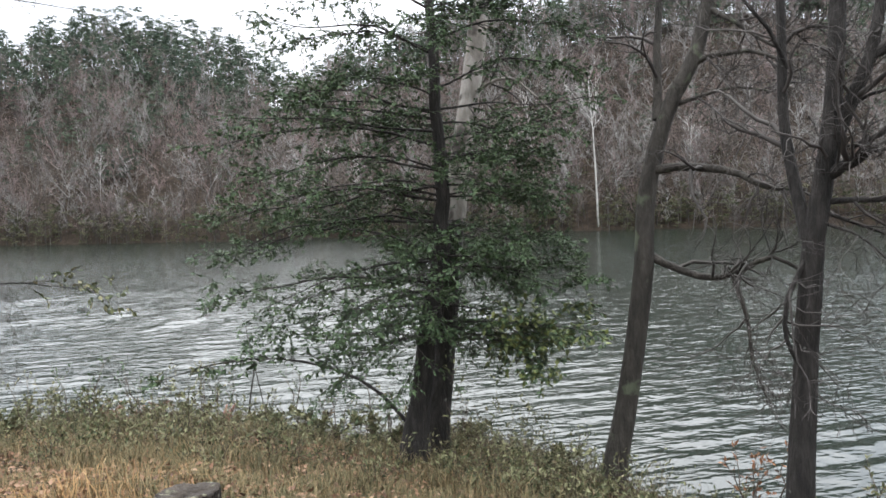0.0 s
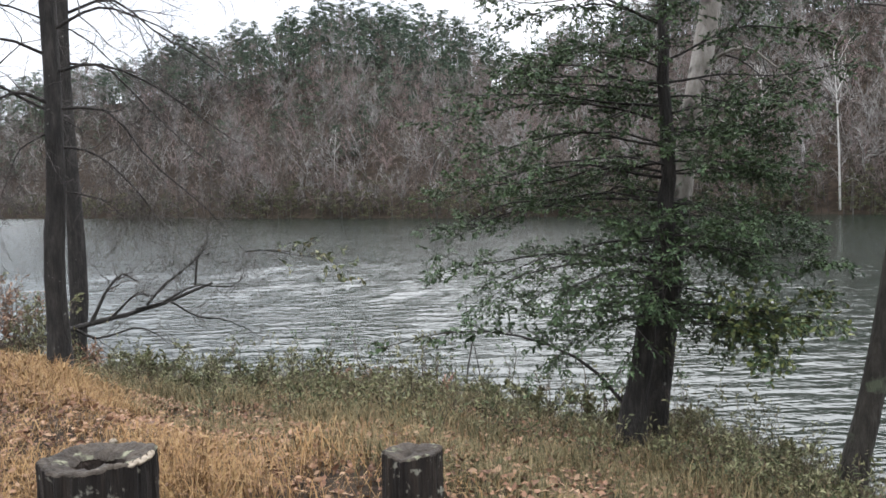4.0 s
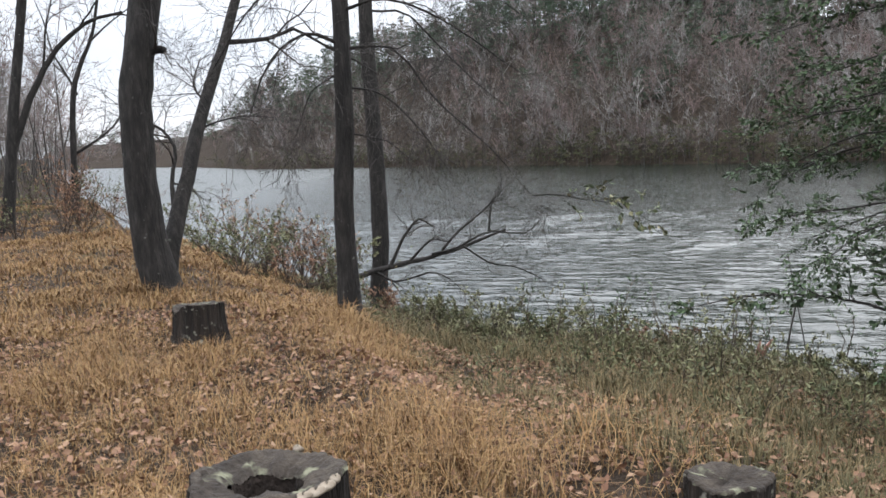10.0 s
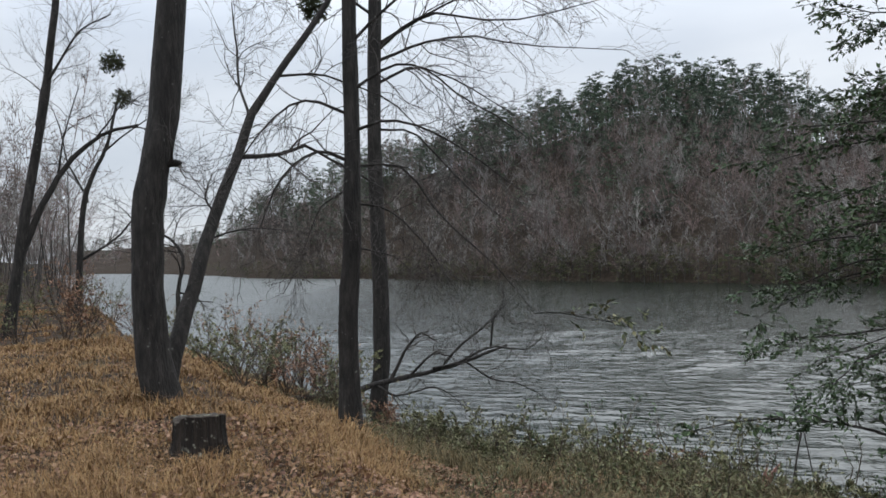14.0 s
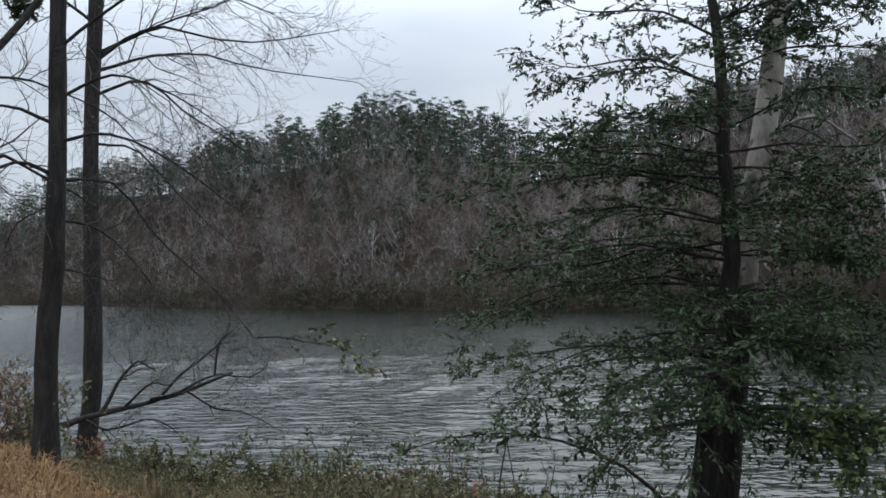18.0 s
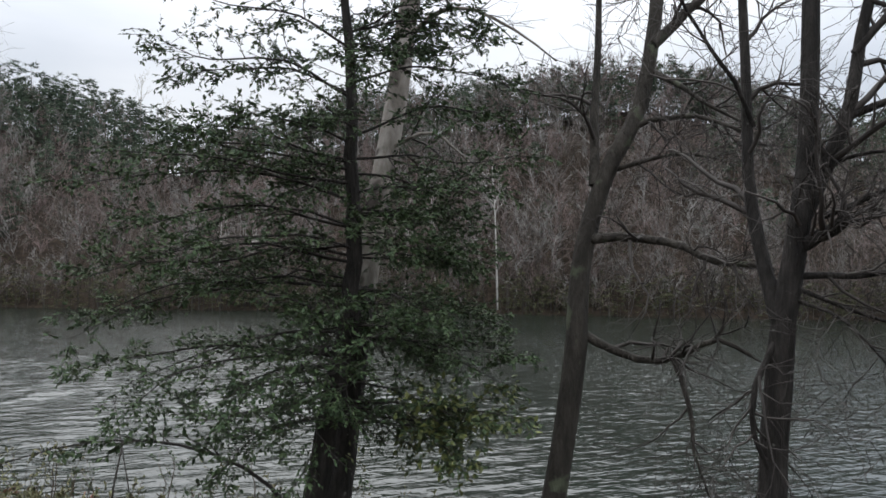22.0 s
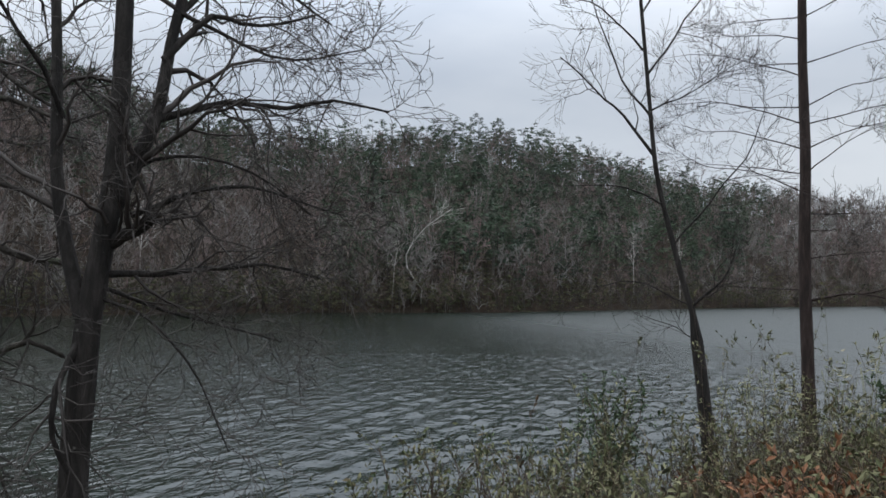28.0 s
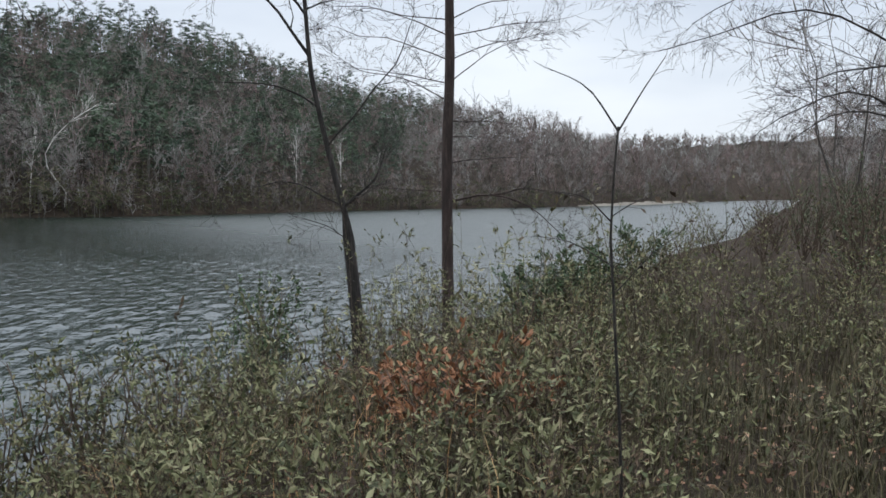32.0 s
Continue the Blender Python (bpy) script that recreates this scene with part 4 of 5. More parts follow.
# pale flaking trunk close behind it
tree("pale_tree", "tall tree with pale flaking bark behind the evergreen", "",
     [(0.0, 7.3, -1.1), (0.04, 7.4, -0.4), (0.15, 7.6, 0.6), (0.30, 7.8, 1.89), (0.48, 8.03, 2.88), (0.64, 8.22, 4.06), (0.73, 8.32, 4.73), (0.9, 8.5, 7.0)], 0.12, 0.10,
     [([(0.62, 8.2, 3.9), (1.0, 8.0, 4.2), (1.5, 7.9, 4.1), (2.1, 7.9, 3.7)], 0.035, 0.008), ([(0.7, 8.3, 4.6), (1.2, 8.4, 5.2), (1.9, 8.6, 5.3)], 0.05, 0.012), ([(0.45, 8.0, 2.8), (0.9, 7.7, 2.9), (1.3, 7.5, 2.5)], 0.025, 0.006)],
     bark=BARK_PALE, lower=(BARK, 1.5), shoots=(6, 5, 3), reach=(0.3, 0.9), flare=0.2)

# drooping leafy branch low over the water, from the evergreen's foot
sp, sr = stem([(-0.15, 7.0, -0.6), (-0.7, 7.3, -0.1), (-1.5, 7.6, 0.1), (-2.3, 7.8, 0.05), (-3.0, 7.9, -0.15)], 0.022, 0.005, 12)
low_tree = thing("sapling", tuple(sp[0]), "low leafy evergreen shoot leaning over the water", "tree")
part("trunk", tubes(Geo(), sp[None], sr[None], 6), BARK, low_tree)
a, ar = sprout(sp[None], sr[None], 24, (0.2, 0.5), (30, 70), 5, 0.15, 0.02, 0.3, 0.6, 0.4)
part("twig_spray", tubes(Geo(), a, np.maximum(ar, 0.002), 3), TWIG, low_tree)
at, aim = along(a, 16, 0.2)
part("foliage", leaves(Geo(), at, aim + 0.8 * rng.normal(size=aim.shape), rng.uniform(0.05, 0.085, len(at)), 0.2, 0.5), LEAF, low_tree, smooth=False)

# ---- stumps and wood ----
def stump(label, x, y, top, radius, tilt=0.05, hollow=0.0, flare=0.25, lean=(0, 0), notch=0.0):
    """A sawn stump: bark, worn top with a rim, and a rotten hollow where it has one."""
    z0 = float(land(x, y)) - 0.06
    n, rows = 144, 14
    th = np.arange(n) * 2 * np.pi / n
    wob = 1 + 0.05 * np.sin(3 * th + x) + 0.035 * np.sin(7 * th + 2 * y) + 0.03 * np.sin(19 * th + x) * np.sin(5 * th) + 0.006 * rng.normal(size=n)
    root = thing("tree_stump", (x, y, z0), label, "tree stump", "tree stumps in the grass")
    h = top - z0
    lip = top + tilt * radius * np.cos(th + 0.8) + 0.004 * np.sin(4 * th + x) + 0.002 * np.sin(9 * th + y) + 0.001 * rng.normal(size=n) - notch * np.exp(-((th - 4.6) / 0.25) ** 2)
    rings = []
    for j in range(rows):
        u = j / (rows - 1)
        r = radius * wob * (1 + flare * (1 - u) ** 3) * (1 + 0.008 * rng.normal(size=n) + 0.012 * np.sin(23 * th + 3 * u + x) - 0.05 * np.abs(np.sin(13 * th + 1.5 * np.sin(3 * th + x) + 0.5 * np.sin(2.5 * u + 4 * th))) ** 5 * (1 - u ** 6))
        z = z0 + (lip - z0) * u
        rings.append(np.stack([x + lean[0] * u + r * np.cos(th), y + lean[1] * u + r * np.sin(th), z], -1))
    idx = np.arange(rows * n).reshape(rows, n)
    nxt = np.roll(idx, -1, 1)
    part("bark", Geo().add(np.stack(rings), np.stack([idx[:-1], nxt[:-1], nxt[1:], idx[1:]], -1).reshape(-1, 4)), STUMP_BARK, root)
    cx, cy = x + lean[0], y + lean[1]
    rim = []
    inner = max(hollow, 0.02)
    for f, dz in ((1.0, 0.0), (0.985, 0.006), (0.94, 0.010), (0.85, 0.008), (0.55 + 0.45 * inner, 0.0), (inner + 0.12, -0.004), (inner, -0.02)):
        r = radius * wob * f * (1 + (0.10 * np.sin(2 * th + 1) + 0.07 * np.sin(5 * th + 1) + 0.008 * rng.normal(size=n) if 0.1 < f < 0.8 and hollow else 0))
        rim.append(np.stack([cx + r * np.cos(th), cy + r * np.sin(th), lip + dz + 0.0012 * rng.normal(size=n)], -1))
    k = len(rim)
    idx = np.arange(k * n).reshape(k, n)
    nxt = np.roll(idx, -1, 1)
    g = Geo().add(np.stack(rim), np.stack([idx[:-1], nxt[:-1], nxt[1:], idx[1:]], -1).reshape(-1, 4))
    if not hollow:
        c = g.n
        g.add([(cx, cy, top - 0.01)])
        g.t.append(np.stack([idx[-1], nxt[-1], np.full(n, c)], -1))
    part("cut_face", g, STUMP_TOP, root, "weathered cut face with pale patches")
    if hollow:
        pit = []
        for f, dz in ((1.0, -0.02), (0.95, -0.10), (0.8, -0.2), (0.4, -0.24)):
            r = radius * wob * inner * f
            pit.append(np.stack([cx + r * np.cos(th), cy + r * np.sin(th), lip + dz], -1))
        idx = np.arange(4 * n).reshape(4, n)
        nxt = np.roll(idx, -1, 1)
        g = Geo().add(np.stack(pit), np.stack([idx[:-1], nxt[:-1], nxt[1:], idx[1:]], -1).reshape(-1, 4))
        c = g.n
        g.add([(cx, cy, top - 0.25)])
        g.t.append(np.stack([idx[-1], nxt[-1], np.full(n, c)], -1))
        part("hollow", g, ROT, root, "dark rotten hollow")
    return root


stump("broad hollow tree stump with a dark rotten middle", -1.55, 1.19, 0.862, 0.163, 0.03, hollow=0.46)
# pale bracket fungus on its rim
for a, k in ((-0.25, 1.0), (-0.05, 1.3), (0.16, 1.1), (0.4, 0.8), (1.9, 0.7), (-0.9, 0.6)):
    cx, cy = -1.55 + 0.155 * math.cos(a), 1.19 + 0.155 * math.sin(a)
    cap = thing("bracket_fungus", (cx, cy, 0.865), "small pale bracket fungus on the stump's rim", "fungus", "bracket fungi on the stump")
    u, v = np.meshgrid(np.linspace(0, 2 * np.pi, 14, endpoint=False), np.linspace(-1.4, 1.4, 6), indexing="ij")
    wave = k * 0.019 * (1 + 0.18 * np.sin(3 * u + a * 5))
    idx = np.arange(84).reshape(14, 6)
    nxt = np.roll(idx, -1, 0)
    dx, dy = wave * np.cos(v) * np.cos(u) * 0.7, wave * np.cos(v) * np.sin(u)
    shape = np.stack([cx + dx * math.cos(a) - dy * math.sin(a), cy + dx * math.sin(a) + dy * math.cos(a), 0.868 + 0.008 * np.sin(v) + 0.003 * np.sin(2 * u)], -1)
    part("cap", Geo().add(shape, np.stack([idx[:, :-1], nxt[:, :-1], nxt[:, 1:], idx[:, 1:]], -1).reshape(-1, 4)), FUNGUS, cap)
stump("narrow sawn tree stump with a pale patched top", -0.985, 2.52, 0.49, 0.128, 0.05, flare=0.35, notch=0.008)
stump("old low stump with a notch, grass at its foot", -5.86, 4.36, 0.33, 0.20, 0.12, hollow=0.35, flare=0.4, notch=0.05)

# reddish splintered post standing at the water's edge
bx, by = -2.95, 10.3
red = thing("broken_stub", (bx, by, -1.6), "splintered reddish dead stub at the waterline", "dead wood")
part("core", tubes(Geo(), curve([(bx, by, -1.6), (bx - 0.03, by, -1.35), (bx + 0.05, by, -1.15)], 6)[None], np.array([[0.10, 0.09, 0.085, 0.075, 0.06, 0.03]]), 9, 0.08), RED_WOOD, red)
for dx, dz, ln in ((0.07, -1.3, 0.26), (-0.09, -1.32, 0.2), (0.02, -1.18, 0.2), (0.1, -1.2, 0.26)):
    part("splinter", tubes(Geo(), curve([(bx + dx * 0.4, by, dz), (bx + dx, by, dz + ln * 0.5), (bx + dx * 2.0, by + 0.03, dz + ln)], 5)[None], np.array([[0.035, 0.03, 0.022, 0.015, 0.005]]), 5, 0.08), RED_WOOD, red)

# thin dead poles leaning in the shallows beside it
for pts, r in (([(-2.66, 10.3, -1.6), (-2.61, 10.3, -1.1), (-2.49, 10.3, -0.42)], 0.02), ([(-2.3, 10.3, -1.62), (-2.44, 10.3, -0.8), (-2.6, 10.3, 0.08)], 0.011)):
    pole = thing("dead_pole", pts[0], "thin dead pole leaning out of the shallows", "dead wood", "dead poles in the shallows")
    p, rr = stem(pts, r, r * 0.5, 9)
    part("pole", tubes(Geo(), p[None], rr[None], 6, 0.06), TWIG, pole)
    a, ar = sprout(p[None], rr[None], 4, (0.12, 0.3), (25, 55), 4, 0.12, 0.05, 0.5, 0.4)
    part("twig_spray", tubes(Geo(), a, np.maximum(ar, 0.002), 3), TWIG, pole)


# ---- shrubs and saplings ----
def shrub(label, x, y, height, spread, stems=6, leaf=None, leaf_size=(0.03, 0.06), per=9, shoots=8, group="shrubs along the bank", bare=0.0):
    z0 = float(land(x, y)) - 0.05
    root = thing("shrub", (x, y, z0), label, "shrub", group)
    k = 7
    ang = rng.uniform(0, 2 * np.pi, stems)
    out = rng.uniform(0.2, 1.0, stems) * spread
    hh = height * rng.uniform(0.6, 1.0, stems)
    u = np.linspace(0, 1, k)[None, :, None]
    p = np.array([x, y, z0]) + np.concatenate([(np.cos(ang) * out)[:, None, None] * u ** 1.3, (np.sin(ang) * out)[:, None, None] * u ** 1.3, hh[:, None, None] * u], -1)
    p[:, 1:] += rng.normal(size=(stems, k - 1, 3)) * 0.025
    r = np.linspace(0.010, 0.003, k)[None] * np.ones((stems, 1)) * (0.7 + 0.4 * height)
    for i in range(stems):
        part("stem", tubes(Geo(), p[i:i + 1], r[i:i + 1], 5), WEED, root)
    a, ar = sprout(p, r, shoots, (0.15 * height + 0.05, 0.42 * height), (25, 60), 5, 0.15, 0.05, 0.25, 0.6)
    part("twig_spray", ribbons(Geo(), a, np.maximum(ar, 0.0016) * 2), WEED, root)
    if per:
        at, aim = along(a, per, 0.2)
        keep = rng.random(len(at)) > bare
        at, aim = at[keep], aim[keep]
        part("foliage", leaves(Geo(), at, aim + 0.8 * rng.normal(size=aim.shape), rng.uniform(*leaf_size, len(at)), 0.1, 0.42), leaf or SHRUB_LEAF, root, smooth=False)
    return root


def bank_spot(b, back):
    r = float(near_shore(b)) - back
    return tuple(float(v) for v in spot(b, r))


GREEN, DARK = "small-leaved green shrub at the water's edge", "dense dark green shrub on the bank"
BANK_SHRUBS = [(30, 1.0, 0.7, 0.5, 0), (33, 1.2, 1.0, 0.6, 2), (36, 1.3, 0.9, 0.6, 0), (22, 0.9, 0.8, 0.5, 1), (18, 0.9, 0.8, 0.5, 2), (13, 1.1, 0.9, 0.5, 0), (26, 1.1, 0.8, 0.5, 2),
               (9, 1.4, 0.9, 0.5, 2), (4, 1.6, 1.0, 0.5, 0), (-2, 1.2, 0.7, 0.4, 2), (-9, 0.7, 0.5, 0.4, 0), (46, 3.2, 1.3, 0.8, 1), (48, 4.5, 1.1, 0.9, 2), (50, 7.5, 1.3, 0.9, 1), (44, 4.5, 0.9, 0.7, 2), (46, 6.0, 0.9, 0.8, 1), (48.5, 7.5, 1.0, 0.8, 2), (52, 10.5, 1.0, 1.0, 0)]
BANK_SHRUBS += [(54, 9.0, 1.1, 1.2, 2), (56, 8.0, 1.3, 1.4, 1), (57.5, 9.0, 1.6, 1.6, 2), (44.5, 2.5, 1.2, 0.7, 1), (47, 5.8, 1.0, 0.8, 1), (50, 9.6, 0.8, 0.8, 0), (38, 2.2, 0.8, 0.6, 2), (34, 2.4, 0.6, 0.5, 0), (40, 1.6, 0.9, 0.6, 1), (24, 2.2, 0.6, 0.5, 2)]
for b, back, h, w, kind in BANK_SHRUBS:
    x, y = bank_spot(b, back)
    if b < 42:
        h, w = h * (0.58 if b > 23 else 0.42), w * 0.85
    shrub((GREEN, "half-bare shrub with dark withered leaves", DARK)[kind], x, y, h * 1.15, w * 1.15, 10, (SHRUB_LEAF, BROWN_LEAF, WEED_LEAF)[kind], (0.04, 0.08), (12, 6, 9)[kind], 9)
BEND_SHRUBS = [(-33, 1.2, 0.6, 0.5, 0), (-38, 1.4, 0.8, 0.5, 1), (-43, 1.6, 0.9, 0.5, 1), (-46, 2.6, 0.9, 0.5, 0), (-49, 1.5, 1.1, 0.5, 1), (-52, 2.4, 0.9, 0.5, 0), (-54.5, 1.4, 1.0, 0.5, 1), (-57, 3.4, 0.8, 0.5, 1),
               (-60, 2.6, 0.8, 0.5, 1), (-66, 3.0, 0.8, 0.5, 1)]
BEND_SHRUBS += [(-69, 4.5, 0.8, 0.5, 0), (-72, 3.6, 0.9, 0.6, 1), (-76, 5.5, 0.9, 0.6, 0), (-79, 8.0, 1.2, 0.7, 1),
               (-84, 14.0, 1.3, 0.8, 1), (-86, 18.0, 1.3, 0.9, 0), (-88, 22.0, 1.5, 1.0, 1), (-89.5, 25.0, 1.5, 1.0, 1), (-91, 29.0, 1.6, 1.1, 1), (-92, 35.0, 1.6, 1.2, 1), (-80, 15.5, 0.9, 0.7, 1), (-84, 21.0, 0.9, 0.7, 1)]
for b, back, h, w, kind in BEND_SHRUBS:
    x, y = bank_spot(b, back)
    shrub((GREEN, "thin twiggy shrub with few leaves", DARK)[kind], x, y, h * (0.8 if b < -74 else 1.25), w, 7 if kind < 2 else 10, LEAF if kind == 2 else SHRUB_LEAF, (0.03, 0.065), (8, 4, 13)[kind], 9)
# leafy evergreen bushes standing out of the brush
for b, r, h, w, stems in ((-62.3, 10.2, 1.55, 0.62, 12), (-60.6, 9.9, 1.0, 0.4, 8), (-81.4, 11.0, 1.2, 0.62, 16), (-83.6, 11.6, 1.05, 0.5, 12), (-79.6, 10.6, 1.0, 0.45, 10), (-86.5, 13.5, 1.2, 0.6, 10)):
    x, y = (float(v) for v in spot(b, r))
    shrub("dense bush of small dark green leaves on the bank", x, y, h, w, stems, LEAF, (0.035, 0.07), 16, 10, "evergreen bushes by the bend")


def cane(x, y, height, stems):
    """River cane: thin jointed stems with long drooping leaves near the top."""
    z0 = float(land(x, y)) - 0.05
    root = thing("river_cane", (x, y, z0), "clump of river cane with long pale green leaves", "cane", "river cane by the water")
    for i in range(stems):
        dx, dy = rng.normal(size=2) * 0.16
        ex, ey = dx + rng.normal() * 0.14, dy + rng.normal() * 0.14
        h = height * rng.uniform(0.65, 1.0)
        p, r = stem([(x + dx, y + dy, z0), (x + dx * 0.7 + ex * 0.3, y + dy * 0.7 + ey * 0.3, z0 + h * 0.55), (x + ex, y + ey, z0 + h)], 0.006, 0.003, 9)
        culm = part("culm", tubes(Geo(), p[None], r[None], 5), CANE, root)
        at, aim = along(p[None], 11, 0.45)
        d = unit(rng.normal(size=at.shape) * np.array([1, 1, 0.3]) + np.array([0, 0, 0.55]))
        part("leaves", leaves(Geo(), at, d, rng.uniform(0.13, 0.26, len(at)), 0.15, 0.15), CANE, culm, smooth=False)


for b, r, h, n in ((-70.3, 12.3, 1.7, 5), (-71.6, 12.0, 1.5, 4), (-75.2, 12.4, 1.5, 4), (-77.4, 12.0, 1.75, 5), (-78.6, 11.6, 1.4, 4), (-68.8, 11.6, 1.2, 3), (-73.2, 10.4, 1.0, 3), (-84.6, 12.6, 1.5, 3)):
    cane(*(float(v) for v in spot(b, r)), h, n)
for i in range(16):
    b = -38 - i * 1.7 + rng.uniform(-0.6, 0.6)
    x, y = bank_spot(b, rng.uniform(0.9, 2.8))
    shrub("tall thin weed with small dark leaves by the water", x, y, rng.uniform(0.8, 1.4), 0.25, 3, LEAF if i % 2 else WEED_LEAF, (0.03, 0.06), 6, 6, "tall weeds by the water")
for i in range(17):
    b = 3 + i * 1.7 + rng.uniform(-0.7, 0.7)
    x, y = bank_spot(b, rng.uniform(0.4, 2.2))
    shrub("tall thin weed with small dark leaves by the water", x, y, rng.uniform(0.55, 1.15), 0.22, 2, LEAF if i % 3 else WEED_LEAF, (0.03, 0.06), 6, 6, "tall weeds by the water")
for b, r, h, w in ((-72.5, 5.3, 0.62, 0.4), (-75, 4.9, 0.6, 0.4), (-77, 5.4, 0.66, 0.4), (-70.5, 5.6, 0.5, 0.35), (-78.5, 5.0, 0.5, 0.35)):
    x, y = (float(v) for v in spot(b, r))
    shrub("low oak sapling holding rust-red dead leaves", x, y, h, w * 1.15, 6, RED_LEAF, (0.04, 0.085), 5, 7, "rust-red saplings")
for b, r, h in ((-24, 6.6, 0.9), (-26, 6.9, 1.0)):
    x, y = (float(v) for v in spot(b, r))
    shrub("thin sapling with a few reddish leaves", x, y, h, 0.3, 4, RED_LEAF, (0.05, 0.08), 3, 5, "rust-red saplings")

for i in range(44):
    b, r = rng.uniform(-110, -94), rng.uniform(10, 36)
    x, y = (float(v) for v in spot(b, r))
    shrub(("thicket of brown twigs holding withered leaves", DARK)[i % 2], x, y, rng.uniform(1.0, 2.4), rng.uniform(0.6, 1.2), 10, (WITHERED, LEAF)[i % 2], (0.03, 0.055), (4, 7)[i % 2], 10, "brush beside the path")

for i in range(20):
    b, r = rng.uniform(58.5, 68), rng.uniform(17, 46)
    x, y = (float(v) for v in spot(b, r))
    shrub("half-bare shrub with dark withered leaves", x, y, rng.uniform(0.9, 2.0), rng.uniform(0.6, 1.3), 7, (SHRUB_LEAF, BROWN_LEAF)[i % 2], (0.05, 0.09), 5, 8, "brush up the bank")

# bare sapling with a wide fork beside the path
root = thing("sapling", (3.79, 0.2, 0.0), "thin bare sapling with a wide fork and few dark leaves", "tree")
sp, sr = stem([(3.80, 0.18, float(land(3.8, 0.18)) - 0.05), (3.79, 0.2, 0.48), (3.78, 0.24, 1.04), (3.78, 0.26, 1.4), (3.78, 0.24, 1.78)], 0.0085, 0.0045, 14)
part("trunk", tubes(Geo(), sp[None], sr[None], 7, 0.05), BARK, root)
forks = []
for pts, r in (([(3.78, 0.24, 1.76), (3.77, 0.37, 1.94), (3.75, 0.55, 2.03)], 0.005), ([(3.78, 0.24, 1.76), (3.79, 0.15, 1.92), (3.79, 0.06, 2.06)], 0.005), ([(3.78, 0.26, 1.39), (3.77, 0.37, 1.49), (3.76, 0.5, 1.51)], 0.004),
               ([(3.78, 0.26, 1.41), (3.80, 0.17, 1.47), (3.82, 0.08, 1.5)], 0.003), ([(3.78, 0.24, 1.2), (3.7, 0.4, 1.3), (3.65, 0.55, 1.33)], 0.003), ([(3.78, 0.23, 1.1), (3.85, 0.1, 1.25), (3.9, 0.0, 1.33)], 0.003)):
    fp, fr = stem(pts, r, 0.0015, 8)
    forks.append(fp)
    part("limb", tubes(Geo(), fp[None], fr[None], 5), BARK, root)
a, ar = sprout(np.stack(forks), np.full((len(forks), 8), 0.002), 3, (0.05, 0.16), (30, 60), 4, 0.15, 0.02)
part("twig_spray", tubes(Geo(), a, np.maximum(ar, 0.001), 3), TWIG, root)
at, aim = along(a[6:], 1, 0.6)
part("foliage", leaves(Geo(), at, aim, rng.uniform(0.03, 0.05, len(at)), 0.8, 0.5), WEED, root, smooth=False)

# mistletoe balls high in the bare trees
for x, y, z, s in ((-23.55, 15.45, 6.9, 0.34), (-18.6, 11.9, 6.6, 0.30), (-10.58, 10.70, 6.14, 0.28)):
    ball = thing("mistletoe", (x, y, z), "round green mistletoe clump in a bare tree", "mistletoe", "mistletoe clumps")
    d = unit(rng.normal(size=(90, 3)))
    tw = np.array([x, y, z]) + d[:, None, :] * np.linspace(0, s, 4)[None, :, None] + rng.normal(size=(90, 4, 3)) * s * 0.06
    part("twig_spray", tubes(Geo(), tw, np.full((90, 4), 0.004), 3), SCRUB, ball)
    at, aim = along(tw, 9, 0.3)
    part("foliage", leaves(Geo(), at, aim + rng.normal(size=aim.shape), rng.uniform(0.05, 0.09, len(at)), 0.0, 0.5), SCRUB, ball, smooth=False)

# hanging brown leaves on the slender tree's outer twigs
bough = thing("leafy_branch", (-4.46, 7.51, 0.99), "drooping branch end with a few green and brown leaves", "branch")
bp, brd = stem([(-4.46, 7.51, 0.99), (-4.08, 7.62, 0.99), (-3.65, 7.73, 0.89), (-3.26, 7.83, 0.69)], 0.009, 0.003, 10)
part("limb", tubes(Geo(), bp[None], brd[None], 5), BARK, bough)
a, ar = sprout(bp[None], brd[None], 18, (0.15, 0.45), (30, 70), 5, 0.16, -0.03, 0.05)
part("twig_spray", tubes(Geo(), a, np.maximum(ar, 0.002), 3), TWIG, bough)
at, aim = along(a, 7, 0.3)
part("foliage", leaves(Geo(), at, aim + 0.7 * rng.normal(size=aim.shape), rng.uniform(0.05, 0.09, len(at)), 0.5, 0.5), SHRUB_LEAF, bough, smooth=False)


# ---- grass, weeds and litter ----
def blades(geo, x, y, height, width, bend=0.5):
    """Bent tapering grass blades, all at once."""
    n = len(x)
    z = land(x, y) - 0.02
    a = rng.uniform(0, 2 * np.pi, n)
    d = np.stack([np.cos(a), np.sin(a), np.zeros(n)], -1)
    s = np.stack([-np.sin(a + rng.normal(size=n)), np.cos(a), np.zeros(n)], -1)
    s = unit(s)
    o = np.stack([x, y, z], -1)
    h, w = height[:, None], width[:, None]
    k = (bend * rng.uniform(0.2, 1.3, n))[:, None]
    mid = o + np.array([0, 0, 1]) * h * 0.6 + d * h * k * 0.25
    tip = o + np.array([0, 0, 1]) * h * (1.0 - 0.25 * k) + d * h * k * 0.85
    v = np.stack([o - s * w / 2, o + s * w / 2, mid - s * w * 0.4, mid + s * w * 0.4, tip], 1)
    i = np.arange(n * 5).reshape(n, 5)
    return geo.add(v, i[:, [0, 1, 3, 2]], i[:, [2, 3, 4]])


